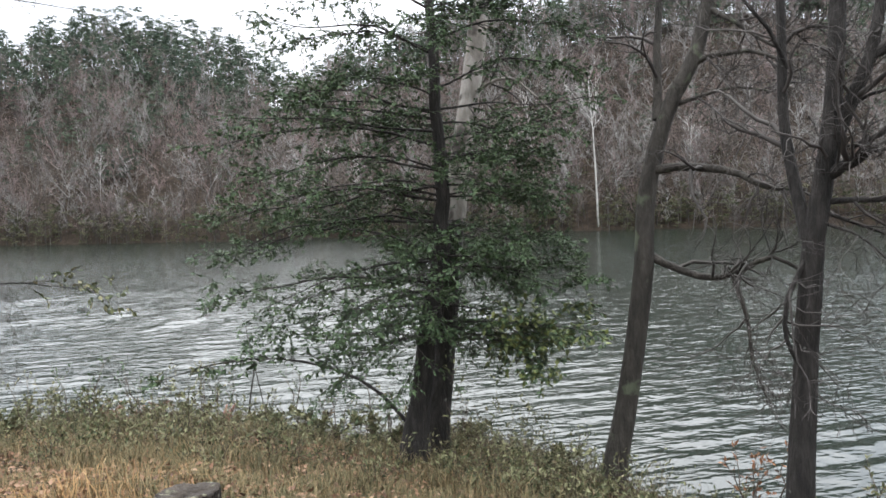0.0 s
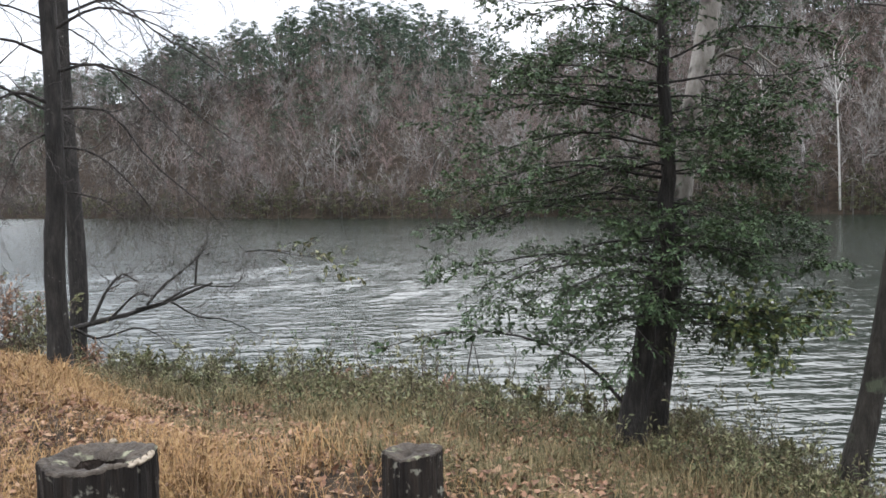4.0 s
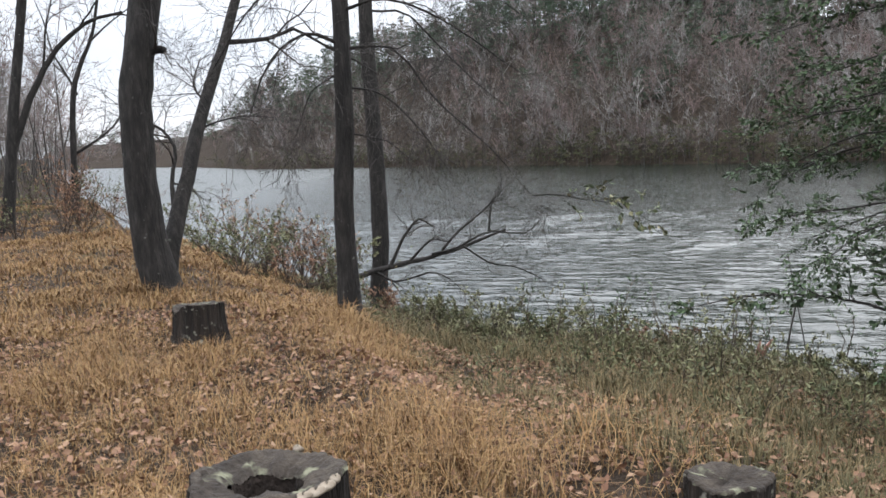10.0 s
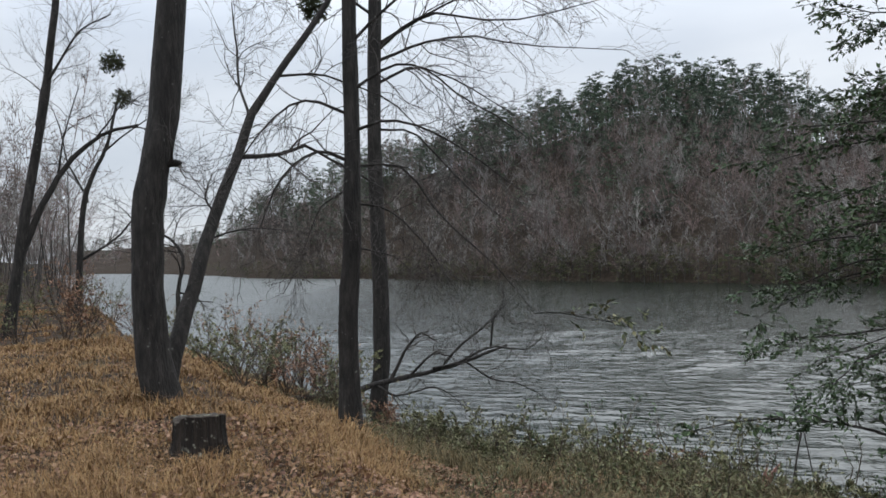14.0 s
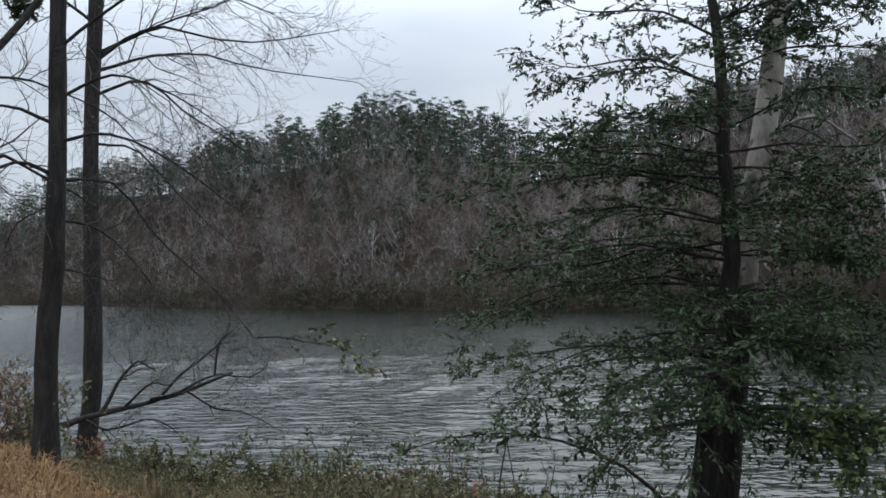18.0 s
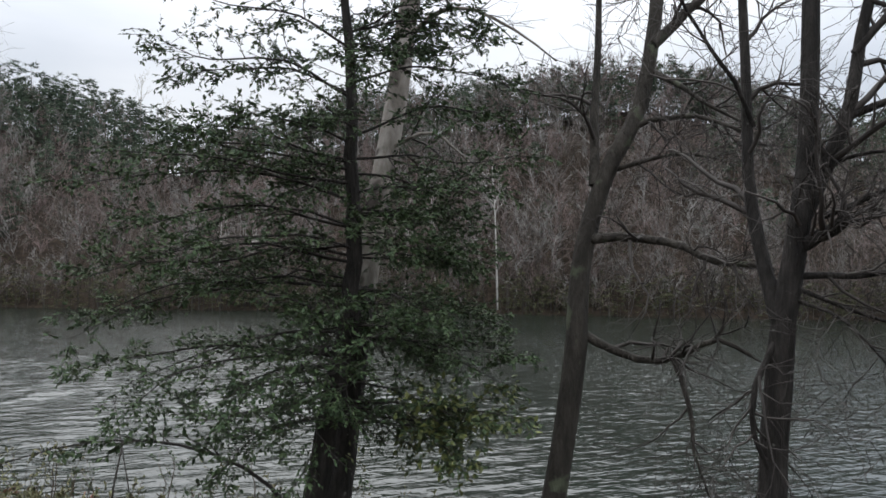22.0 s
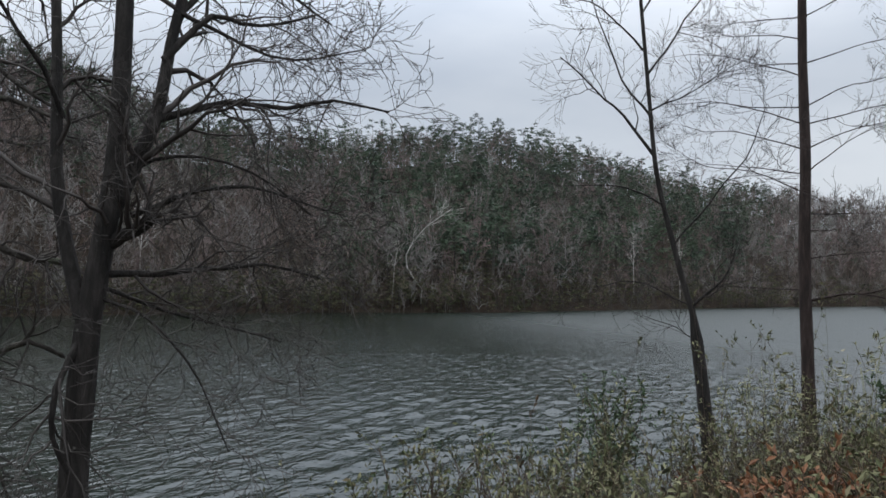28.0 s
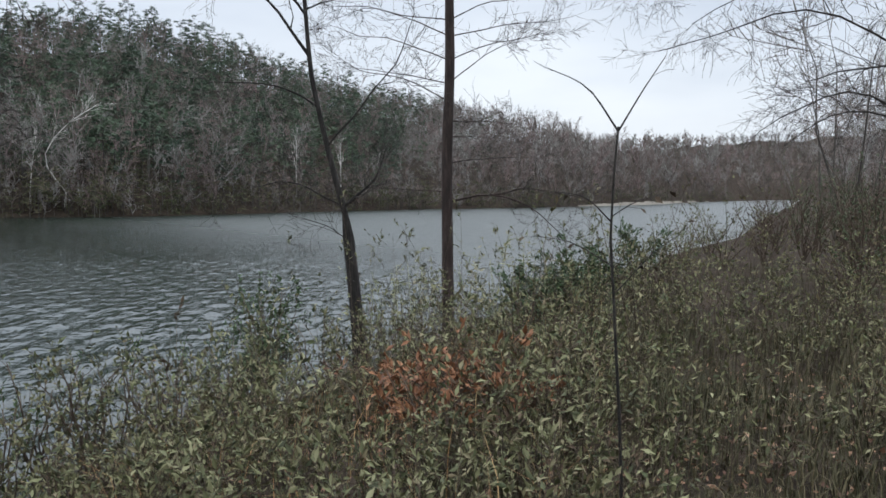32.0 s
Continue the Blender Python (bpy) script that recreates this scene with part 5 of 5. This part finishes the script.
def scatter(n, lo, hi, near, far, power=1.0):
    """Bearings and distances, evenly by area between two distances."""
    b = rng.uniform(lo, hi, n)
    r = np.sqrt(near ** 2 + (far ** 2 - near ** 2) * rng.random(n) ** power)
    return b, r


def off_stumps(x, y):
    keep = np.ones(len(x), bool)
    for sx, sy, s in ((-1.55, 1.19, 0.24), (-0.985, 2.52, 0.18), (-5.86, 4.36, 0.26)):
        keep &= np.hypot(x - sx, y - sy) > s
    return keep


# tufts of straw on the open bank
geo = Geo()
for n, lo, hi, near, far, hmin, hmax, wd in ((60000, -20, 66, 1.6, 8.5, 0.08, 0.27, 0.0055), (110000, -20, 66, 1.3, 11, 0.06, 0.26, 0.0062), (76000, 25, 66, 8, 20, 0.10, 0.36, 0.014), (16000, 44, 66, 18, 40, 0.15, 0.45, 0.024)):
    cb, cr = scatter(n // 14, lo, hi, near, far, 1.8 if n == 60000 else 1.0)
    cx, cy = spot(cb, cr)
    lush = np.clip(0.55 + 0.6 * ripple(cx, cy, 0.9) + 0.25 * ripple(cx, cy, 0.31), 0.3, 1.25)
    x = np.repeat(cx, 14) + rng.normal(size=len(cx) * 14) * 0.07
    y = np.repeat(cy, 14) + rng.normal(size=len(cx) * 14) * 0.07
    r, b = polar(x, y)
    keep = (r < near_shore(b) - np.interp(b, [-10, 5, 15, 28, 36, 42, 50], [8.4, 8.4, 8.6, 8.3, 6.2, 3.4, 1.5]) - 5.0 * rng.random(len(r)) ** 0.8 + 1.4 * ripple(x, y, 0.9)) & off_stumps(x, y) & (rng.random(len(x)) < np.repeat(lush, 14) + 0.15)
    keep |= (rng.random(len(r)) < np.interp(b, [8, 24], [0.02, 0.13])) & (r < near_shore(b) - 1.0) & off_stumps(x, y)
    h = rng.uniform(hmin, hmax, len(x)) * np.repeat(lush, 14) * np.clip(1.4 - 0.07 * r, 0.6, 1.2)
    blades(geo, x[keep], y[keep], h[keep] + 0.03, wd * rng.uniform(0.5, 1.2, keep.sum()), 1.5)
tagged(part("dry_grass", geo, STRAW, smooth=False), "matted golden dry grass on the open bank", "grass", kind="stuff")

# greener, taller grass towards the water
geo = Geo()
for n, lo, hi, back, hmin, hmax in ((64000, -2, 44, 8.2, 0.10, 0.38), (10000, 44, 60, 7, 0.10, 0.34), (14000, -32, -2, 5.5, 0.10, 0.34)):
    cb = rng.uniform(lo, hi, n // 12)
    cr = np.maximum(near_shore(cb) - back * rng.random(len(cb)) ** np.where(cb < 28, 1.15, 1.6) + 0.25, 2.7)
    cr = np.where(cr > 45, np.sqrt(rng.uniform(9, 900, len(cr))), cr)
    cx, cy = spot(cb, cr)
    lush = np.clip(0.6 + 0.6 * ripple(cx, cy, 0.8) + 0.35 * ripple(cx, cy, 0.27), 0.15, 1.35)
    x = np.repeat(cx, 12) + rng.normal(size=len(cx) * 12) * 0.09
    y = np.repeat(cy, 12) + rng.normal(size=len(cx) * 12) * 0.09
    keep = off_stumps(x, y)
    r, b = polar(x, y)
    h = rng.uniform(hmin, hmax, len(x)) * np.repeat(lush, 12) * np.interp(near_shore(b) - r, [0.2, 2.5, 5.0, 9.0], [0.6, 0.9, 0.7, 0.5])
    blades(geo, x[keep], y[keep], h[keep] + 0.04, rng.uniform(0.0035, 0.008, keep.sum()), 0.9)
tagged(part("bank_grass", geo, GREEN_GRASS, smooth=False), "olive green grass thickening towards the water", "grass", kind="stuff")

# stalky brush grass on the bank beside the path
geo = Geo()
cb = np.concatenate([rng.uniform(-112, -30, 2200), rng.uniform(-112, -76, 1300)])
edge = np.minimum(near_shore(cb) + 0.2, 17)
cr = 2.9 + (np.where(np.arange(len(cb)) < 2200, edge, 10.0) - 2.9) * rng.random(len(cb)) ** 1.15
cx, cy = spot(cb, cr)
lush = np.clip(0.65 + 0.6 * ripple(cx, cy, 0.7) + 0.3 * ripple(cx, cy, 0.25), 0.15, 1.3) * np.interp(cb, [-70, -56, -40], [1.0, 0.75, 0.55]) * np.clip(cr / 5.5, 0.5, 1.1)
x = np.repeat(cx, 13) + rng.normal(size=len(cx) * 13) * 0.10
y = np.repeat(cy, 13) + rng.normal(size=len(cx) * 13) * 0.10
blades(geo, x, y, rng.uniform(0.1, 0.42, len(x)) * np.repeat(lush, 13) + 0.04, rng.uniform(0.004, 0.010, len(x)), 0.8)
tagged(part("brush_grass", geo, BRUSH, smooth=False), "dull olive and brown stalky grass on the steep bank", "grass", kind="stuff")

# brush of weeds on the steep bank beside the path
weeds, weed_leaves, pale_leaves, rust_leaves = Geo(), Geo(), Geo(), Geo()
for n, lo, hi, near, far, hmin, hmax in ((1900, -112, -36, 2.9, 12, 0.35, 1.15), (900, -90, -38, 2.7, 6.5, 0.3, 0.75), (1300, -114, -66, 6, 34, 0.25, 0.7), (1000, -36, 0, 4, 9, 0.25, 0.7), (2000, -4, 58, 5, 16, 0.18, 0.5), (2200, -25, 44, 4.2, 13.0, 0.18, 0.5)):
    b, r = scatter(n, lo, hi, near, far)
    keep = (r < near_shore(b) + 0.1) & ((near_shore(b) - r < 6.5) | (b < -60))
    keep &= ~((b < -90) & (r < 4.6))
    wx, wy = spot(b, r)
    keep &= ripple(wx, wy, 0.9) > np.where(b < -36, np.interp(near_shore(b) - r, [0.5, 4.0], [0.25, -0.25]), 0.08)
    b, r = b[keep], r[keep]
    x, y = spot(b, r)
    z = land(x, y) - 0.03
    m = len(x)
    h = rng.uniform(hmin, hmax, m) * np.clip(r / 5.5, 0.5, 1.25) * np.where(b < -36, 0.7 + 0.7 * rng.random(m) ** 3, 0.7 + 1.5 * rng.random(m) ** 5)
    h = h * np.where(b < -36, np.interp(near_shore(b) - r, [0.3, 5.0], [0.3, 1.0]), np.interp(near_shore(b) - r, [0.3, 5.5], [0.3, 0.9]))
    ln = rng.normal(size=(m, 1, 2)) * 0.2 * h[:, None, None]
    u = np.linspace(0, 1, 5)[None, :, None]
    p = np.concatenate([np.stack([x, y], -1)[:, None] + ln * u ** 1.6 + rng.normal(size=(m, 5, 2)) * 0.015 * u, z[:, None, None] + h[:, None, None] * u], -1)
    rad = np.linspace(0.0030, 0.0012, 5)[None] * np.ones((m, 1))
    tubes(weeds, p, rad, 3)
    a, ar = sprout(p, rad, 7, (0.10, 0.34), (25, 65), 3, 0.16, 0.05, 0.15, 0.7)
    ribbons(weeds, a, np.maximum(ar, 0.0013) * 2)
    at, aim = along(a, 7, 0.12)
    # each kind of weed grows in drifts
    drift = np.repeat(ripple(x, y, 1.6) + np.interp(b, [-90, -78], [0.45, 0.0]) + 0.5 * rng.normal(size=m), 49)
    leafy = rng.random(len(at)) < np.repeat(rng.uniform(0.2, 1.0, m), 49)
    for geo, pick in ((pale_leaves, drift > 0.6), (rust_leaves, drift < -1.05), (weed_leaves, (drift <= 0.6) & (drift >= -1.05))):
        pick = pick & leafy
        leaves(geo, at[pick], aim[pick] + 0.7 * rng.normal(size=(pick.sum(), 3)), rng.uniform(0.022, 0.062, pick.sum()), 0.15, 0.36)
brush = tagged(part("weeds", weeds, WEED), "brush of brown weed stalks with small olive leaves", "weeds", kind="stuff")
part("foliage", weed_leaves, WEED_LEAF, brush, "small dark olive leaves", smooth=False)
part("foliage", pale_leaves, SHRUB_LEAF, brush, "lighter green leaves", smooth=False)
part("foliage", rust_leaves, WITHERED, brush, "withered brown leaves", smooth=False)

# long pale grass blades arching over the brush
b, r = scatter(1000, -86, -38, 3.0, 9.5)
keep = r < near_shore(b) - 0.3
x, y = spot(b[keep], r[keep])
tagged(part("reeds", blades(Geo(), x, y, rng.uniform(0.25, 0.7, len(x)), rng.uniform(0.002, 0.006, len(x)), 1.1), STRAW, smooth=False), "long straw-coloured blades arching out of the brush", "grass", kind="stuff")

# fallen leaves
geo = Geo()
for n, lo, hi, near, far in ((7000, 36, 66, 8.5, 26), (21000, -24, 66, 1.2, 9), (4500, -112, -24, 1.2, 8)):
    b, r = scatter(n, lo, hi, near, far)
    x, y = spot(b, r)
    keep = (r < near_shore(b) - 0.8) & off_stumps(x, y)
    x, y = x[keep], y[keep]
    at = np.stack([x, y, land(x, y) + rng.uniform(0.005, 0.07, len(x))], -1)
    aim = rng.normal(size=at.shape) * np.array([1, 1, 0.3])
    leaves(geo, at, unit(aim), rng.uniform(0.03, 0.065, len(at)), 0.0, 0.6)
tagged(part("leaf_litter", geo, BROWN_LEAF, smooth=False), "fallen brown oak leaves on the bank", "fallen leaves", kind="stuff")


# ---- the wooded far side ----
def hillside(n, lo, hi, s0, s1, power=1.0):
    """Places between the far shore (0) and the ridge (1)."""
    b = rng.uniform(lo, hi, n)
    s = s0 + (s1 - s0) * rng.random(n) ** power
    d, rd = np.interp(b, _va[:, 0], _va[:, 1]), np.interp(b, _va[:, 0], _va[:, 2])
    x, y = spot(b, d)
    x, y = spot(b, d + 1.2 * ripple(x, y, 9) + 0.6 + (rd - d) * s)
    return x, y, land(x, y), s


def bare_wood(trunks, sprays, x, y, z, h, fine=0.03, limbs=6, twigs=7, ends=2):
    """Leafless trees seen from afar: a stem, rising limbs and a rounded haze of twigs."""
    n, k = len(x), 5
    u = np.linspace(0, 1, k)[None, :, None]
    big = h[:, None, None]
    p = np.stack([x, y, z - 0.3], -1)[:, None] + np.concatenate([rng.normal(size=(n, 1, 2)) * 0.10 * big * u + rng.normal(size=(n, k, 2)) * 0.03 * big * u, 0.9 * big * u], -1)
    r = (0.0045 * h[:, None] + 0.012) * np.linspace(1, 0.15, k)[None]
    tubes(trunks, p, r, 3)
    own = rng.random(n)
    mean = float(np.mean(h))
    a, ar = sprout(p, r, limbs, (0.24 * mean, 0.46 * mean), (22, 60), 3, 0.16, 0.12, 0.28, 0.6, taper=0.5)
    ribbons(sprays, a, np.linspace(1.9, 0.8, 3)[None] * fine * np.ones((len(a), 1)))
    sprays.tint(own, limbs * 6)
    b, br = sprout(a, ar, twigs, (0.10 * mean, 0.20 * mean), (25, 70), 3, 0.2, 0.06, 0.15, 0.7)
    spikes(sprays, b, np.full(len(b), fine * 1.8))
    sprays.tint(own, limbs * twigs * 3)
    c, cr = sprout(b, br, ends, (0.05 * mean, 0.11 * mean), (25, 75), 2, 0.2, 0.03, 0.1, 0.7)
    spikes(sprays, c, np.full(len(c), fine * 1.4))
    sprays.tint(own, limbs * twigs * ends * 3)


def pines(trunks, needles, x, y, z, h, crown=0.74, clumps=14, blade=14, spread=0.19, puff=0.115, thin=0.125):
    """Evergreens seen from afar: a bare stem under a rounded crown of needle puffs."""
    n = len(x)
    u = np.linspace(0, 1, 4)[None, :, None]
    lean = rng.normal(size=(n, 1, 2)) * 0.03 * h[:, None, None]
    p = np.stack([x, y, z - 0.3], -1)[:, None] + np.concatenate([lean * u, (h[:, None, None] + 0.2) * u], -1)
    tubes(trunks, p, (0.006 * h[:, None] + 0.03) * np.linspace(1, 0.2, 4)[None], 4)
    own = rng.random(n)
    t = (np.arange(clumps)[None] + rng.random((n, clumps))) / clumps
    hz = 1 - crown * rng.uniform(0.75, 1.1, (n, 1)) * t
    wid = spread * rng.uniform(0.75, 1.25, (n, 1)) * h[:, None] * (0.12 + np.sin(np.pi * (0.08 + 0.74 * t))) * np.sqrt(rng.uniform(0.1, 1.0, (n, clumps)))
    an = rng.uniform(0, 2 * np.pi, (n, clumps))
    c = np.stack([x[:, None] + lean[:, :, 0] * hz + np.cos(an) * wid, y[:, None] + lean[:, :, 1] * hz + np.sin(an) * wid, z[:, None] + h[:, None] * hz], -1).reshape(-1, 3)
    m = len(c)
    size = np.repeat(h * puff, clumps) * rng.uniform(0.6, 1.25, m)
    d = unit(rng.normal(size=(m, blade, 3)) * np.array([1, 1, 0.5]) + np.array([0, 0, 0.22]))
    o = c[:, None] + d * size[:, None, None] * 0.15
    tip = c[:, None] + d * size[:, None, None] * rng.uniform(0.55, 1.1, (m, blade, 1)) * np.array([1, 1, 0.75])
    s = unit(np.cross(d, rng.normal(size=d.shape))) * (size[:, None, None] * thin)
    needles.add(np.stack([o - s * 0.5, o + s, tip], 2), None, np.arange(m * blade * 3).reshape(-1, 3))
    needles.tint(own, clumps * blade * 3)


trunks, sprays = Geo(), Geo()
for n, lo, hi, s0, s1, h0, h1, fine in ((900, -48, 30, 0.0, 0.55, 5, 9.5, 0.038), (620, -48, 40, 0.5, 1.0, 5, 8, 0.045), (340, -75, -48, 0.0, 0.9, 5, 9, 0.04), (300, 28, 50, 0.0, 0.95, 6, 10, 0.045), (420, -106, -72, 0.0, 0.62, 6, 9, 0.06), (260, -104, -78, 0.0, 0.5, 6, 9, 0.07), (160, -82, -72, 0.5, 1.05, 6, 9, 0.06), (170, 46, 64, 0.0, 1.05, 7, 11, 0.09)):
    x, y, z, s = hillside(n, lo, hi, s0, s1)
    bare_wood(trunks, sprays, x, y, z, rng.uniform(h0, h1, n), fine)
x, y, z, s = hillside(700, -106, -80, 0.5, 1.08)
bare_wood(trunks, sprays, x, y, z, rng.uniform(3, 5, len(x)), 0.07)
# low growth that closes the ridge under the crowns
x, y, z, s = hillside(480, -78, 47, 0.82, 1.05)
bare_wood(trunks, sprays, x, y, z, rng.uniform(3.5, 6.5, len(x)), 0.05)
# taller growth on the rounded ridge across the water
x, y, z, s = hillside(260, -31, 2, 0.86, 1.12)
bare_wood(trunks, sprays, x, y, z, rng.uniform(5, 8.5, len(x)), 0.05)
# brush right along the far waterline
x, y, z, s = hillside(900, -92, 50, -0.005, 0.08)
bare_wood(trunks, sprays, x, y, z, rng.uniform(2.0, 5.0, len(x)), 0.034, 6, 6, 2)
# woods on the near side, up and down river
for n, lo, hi, near, far in ((430, 60.0, 80, 30, 120), (90, 58.5, 68, 70, 200), (150, -114, -97.5, 24, 90), (200, -112, -98.5, 70, 420), (40, 70, 110, 26, 60)):
    b, r = scatter(n, lo, hi, near, far)
    x, y = spot(b, r)
    bare_wood(trunks, sprays, x, y, land(x, y), rng.uniform(5, 9.5, n), 0.02, 7, 7, 3)
woods = tagged(part("bare_woods", trunks, FAR_BARK), "leafless grey-brown woods covering the valley sides", "woods", kind="stuff")
part("twig_spray", sprays, FAR_TWIG, woods, smooth=False)

trunks, needles = Geo(), Geo()
for n, lo, hi, s0, s1, h0, h1 in ((360, 11, 48, 0.6, 1.0, 6, 9), (160, -25, 12, 0.78, 1.0, 6, 8), (430, -74, -25, 0.5, 1.0, 5, 8), (240, -70, -42, 0.02, 0.6, 4.5, 8.5), (130, -78, -48, 0.2, 1.0, 5, 8), (70, 12, 48, 0.2, 0.5, 4, 7), (40, -30, 8, 0.2, 0.7, 4, 7), (90, -104, -80, 0.5, 1.04, 3.5, 5), (90, 44, 62, 0.3, 1.05, 8, 11)):
    x, y, z, s = hillside(n, lo, hi, s0, s1)
    pines(trunks, needles, x, y, z, rng.uniform(h0, h1, n))
for n, lo, hi, s0, s1, h0, h1 in ((200, 10, 48, 0.25, 0.75, 4, 7), (260, -25, 10, 0.3, 0.85, 4, 7), (420, -74, -28, 0.1, 0.7, 4, 8)):
    x, y, z, s = hillside(n, lo, hi, s0, s1)
    keep = ripple(x, y, 17.0) + 0.4 * ripple(x, y, 6.0) > 0.42
    pines(trunks, needles, x[keep], y[keep], z[keep], rng.uniform(h0, h1, keep.sum()), 0.85, 14, 14, 0.22, 0.12)
# the skyline: taller crowns of finer needles
for n, lo, hi, h0, h1 in ((150, 11, 48, 5.5, 11), (90, -31, 12, 5, 9), (160, -74, -31, 5, 9)):
    x, y, z, s = hillside(n, lo, hi, 0.9, 1.06)
    pines(trunks, needles, x, y, z, rng.uniform(h0, h1, n), 0.62 if hi > 40 else 0.86, 22, 20, 0.18, 0.085, 0.13)
# young pines below the ridge
for n, lo, hi, s0, s1 in ((220, 12, 46, 0.62, 1.04), (260, -70, -26, 0.55, 1.04), (260, -30, 12, 0.84, 1.08)):
    x, y, z, s = hillside(n, lo, hi, s0, s1)
    pines(trunks, needles, x, y, z, rng.uniform(2.5, 5, n), 0.9, 12, 12, 0.24, 0.15)
ridge = tagged(part("pine_woods", trunks, FAR_BARK), "dark green pines along the ridge and upper slopes", "woods", kind="stuff")
part("foliage", needles, PINE, ridge, smooth=False)

# evergreen scrub by the far water
trunks, needles = Geo(), Geo()
for n, lo, hi, s0, s1, h0, h1 in ((130, -72, -38, 0.0, 0.2, 1.6, 4), (110, -20, 46, 0.0, 0.12, 1.2, 3), (150, -70, 45, 0.02, 0.8, 1.5, 3.5), (700, -94, 52, -0.016, 0.03, 1.2, 3.6), (420, -104, 47, 0.86, 1.05, 2.5, 4.5)):
    x, y, z, s = hillside(n, lo, hi, s0, s1)
    pines(trunks, needles, x, y, z, rng.uniform(h0, h1, n), 0.95, 10, 11, 0.40, 0.17)
scrub = tagged(part("far_scrub", trunks, FAR_BARK), "olive scrub along the far waterline", "scrub", kind="stuff")
part("foliage", needles, SCRUB, scrub, smooth=False)


def far_tree(label, b, r, height, width, lean=(0, 0), fork=0.6, group="pale trees on the far side", bend=None):
    x, y = (float(v) for v in spot(b, r))
    z = float(land(x, y)) - 0.2
    if bend:
        c, s = math.cos(radians(b)), math.sin(radians(b))
        pts = [(x, y, z)] + [(x + u * c, y + u * s, WATER_Z + w) for u, w in bend]
    else:
        pts = [(x, y, z), (x + lean[0] * 0.3, y, z + height * 0.5), (x + lean[0], y, z + height)]
    p, rad = stem(pts, width, width * 0.35, 10)
    root = thing("pale_far_tree", (x, y, z), label, "tree", group)
    part("trunk", tubes(Geo(), p[None], rad[None], 7), FAR_PALE, root)
    a, ar = sprout(p[None], rad[None], 9, (height * 0.18, height * 0.38), (20, 50), 6, 0.14, 0.10 if not bend else -0.02, fork, 0.6)
    for i in range(len(a)):
        part("limb", tubes(Geo(), a[i:i + 1], ar[i:i + 1], 5), FAR_PALE, root)
    b2, b2r = sprout(a, ar, 5, (height * 0.06, height * 0.15), (20, 55), 4, 0.14, 0.08, 0.15, 0.7)
    part("twig_spray", tubes(Geo(), b2, np.maximum(b2r, 0.015), 3), FAR_PALE, root)
    return root


far_tree("white-barked tree standing among brown woods", -10.9, 76.9, 13.5, 0.105, (-0.6, 0), 0.5)
far_tree("bent white dead tree hanging over the far shore", -48.6, 80.0, 7.8, 0.085, bend=[(0.0, 1.6), (0.0, 2.4), (-1.0, 3.6), (-1.5, 4.9), (-1.2, 6.2), (0.2, 8.0), (1.5, 9.0), (2.8, 9.9)], fork=0.45)
for b, r, h, w, l in ((22.4, 101, 5, 0.06, 0.3), (8, 86, 7, 0.07, 0.2), (5.5, 84, 6, 0.06, -0.2), (-4.5, 82, 8, 0.08, 0.5), (-6.6, 83, 10, 0.08, -0.6), (-46.6, 80.8, 6, 0.07, 0.9), (-63, 95, 7, 0.08, 0.1), (-66, 100, 7, 0.08, -0.2), (-17, 79, 7, 0.07, 0.2), (-30, 79, 8, 0.07, 0.3)):
    far_tree("slim pale trunk among the far woods", b, r, h, w, (l, 0), 0.5)
for b, r, h in ((11.6, 140, 11), (13.2, 142, 12), (9.0, 138, 10.5)):
    far_tree("bare dead snag rising above the ridge", b, r, h, 0.13, (0.2, 0), 0.75, "dead snags on the ridge")

# dark round cedar on the far slope
x, y = (float(v) for v in spot(21.9, 103.0))
cedar = thing("cedar", (x, y, float(land(x, y))), "dark bushy cedar on the far slope", "tree")
g1, g2 = Geo(), Geo()
zc = float(land(x, y))
pines(g1, g2, np.array([x, x + 1.2]), np.array([y, y + 0.4]), np.array([zc, zc]), np.array([4.6, 3.6]), 0.95, 40, 40, 0.30, 0.14)
part("trunk", g1, FAR_BARK, cedar)
part("foliage", g2, PINE, cedar, smooth=False)

# gravel bar where the river bends away
bar = Geo()
b = np.linspace(-92, -80, 24)
rows = []
for i, off in enumerate((-9, -5, -2, 1)):
    d = np.interp(b, _va[:, 0], _va[:, 1])
    w = np.sin(np.linspace(0, np.pi, 24))
    bx, by = spot(b, d + 4 + off * w)
    rows.append(np.stack([bx, by, WATER_Z + np.array([-0.2, 0.25, 0.5, 0.6])[i] * w + 0.06 * rng.normal(size=24) - 0.05], -1))
i = np.arange(96).reshape(4, 24)
bar.add(np.stack(rows), np.stack([i[:-1, :-1], i[1:, :-1], i[1:, 1:], i[:-1, 1:]], -1).reshape(-1, 4))
tagged(part("gravel_bar", bar, SAND), "pale gravel bar at the far bend of the river", "gravel bar", kind="structure")
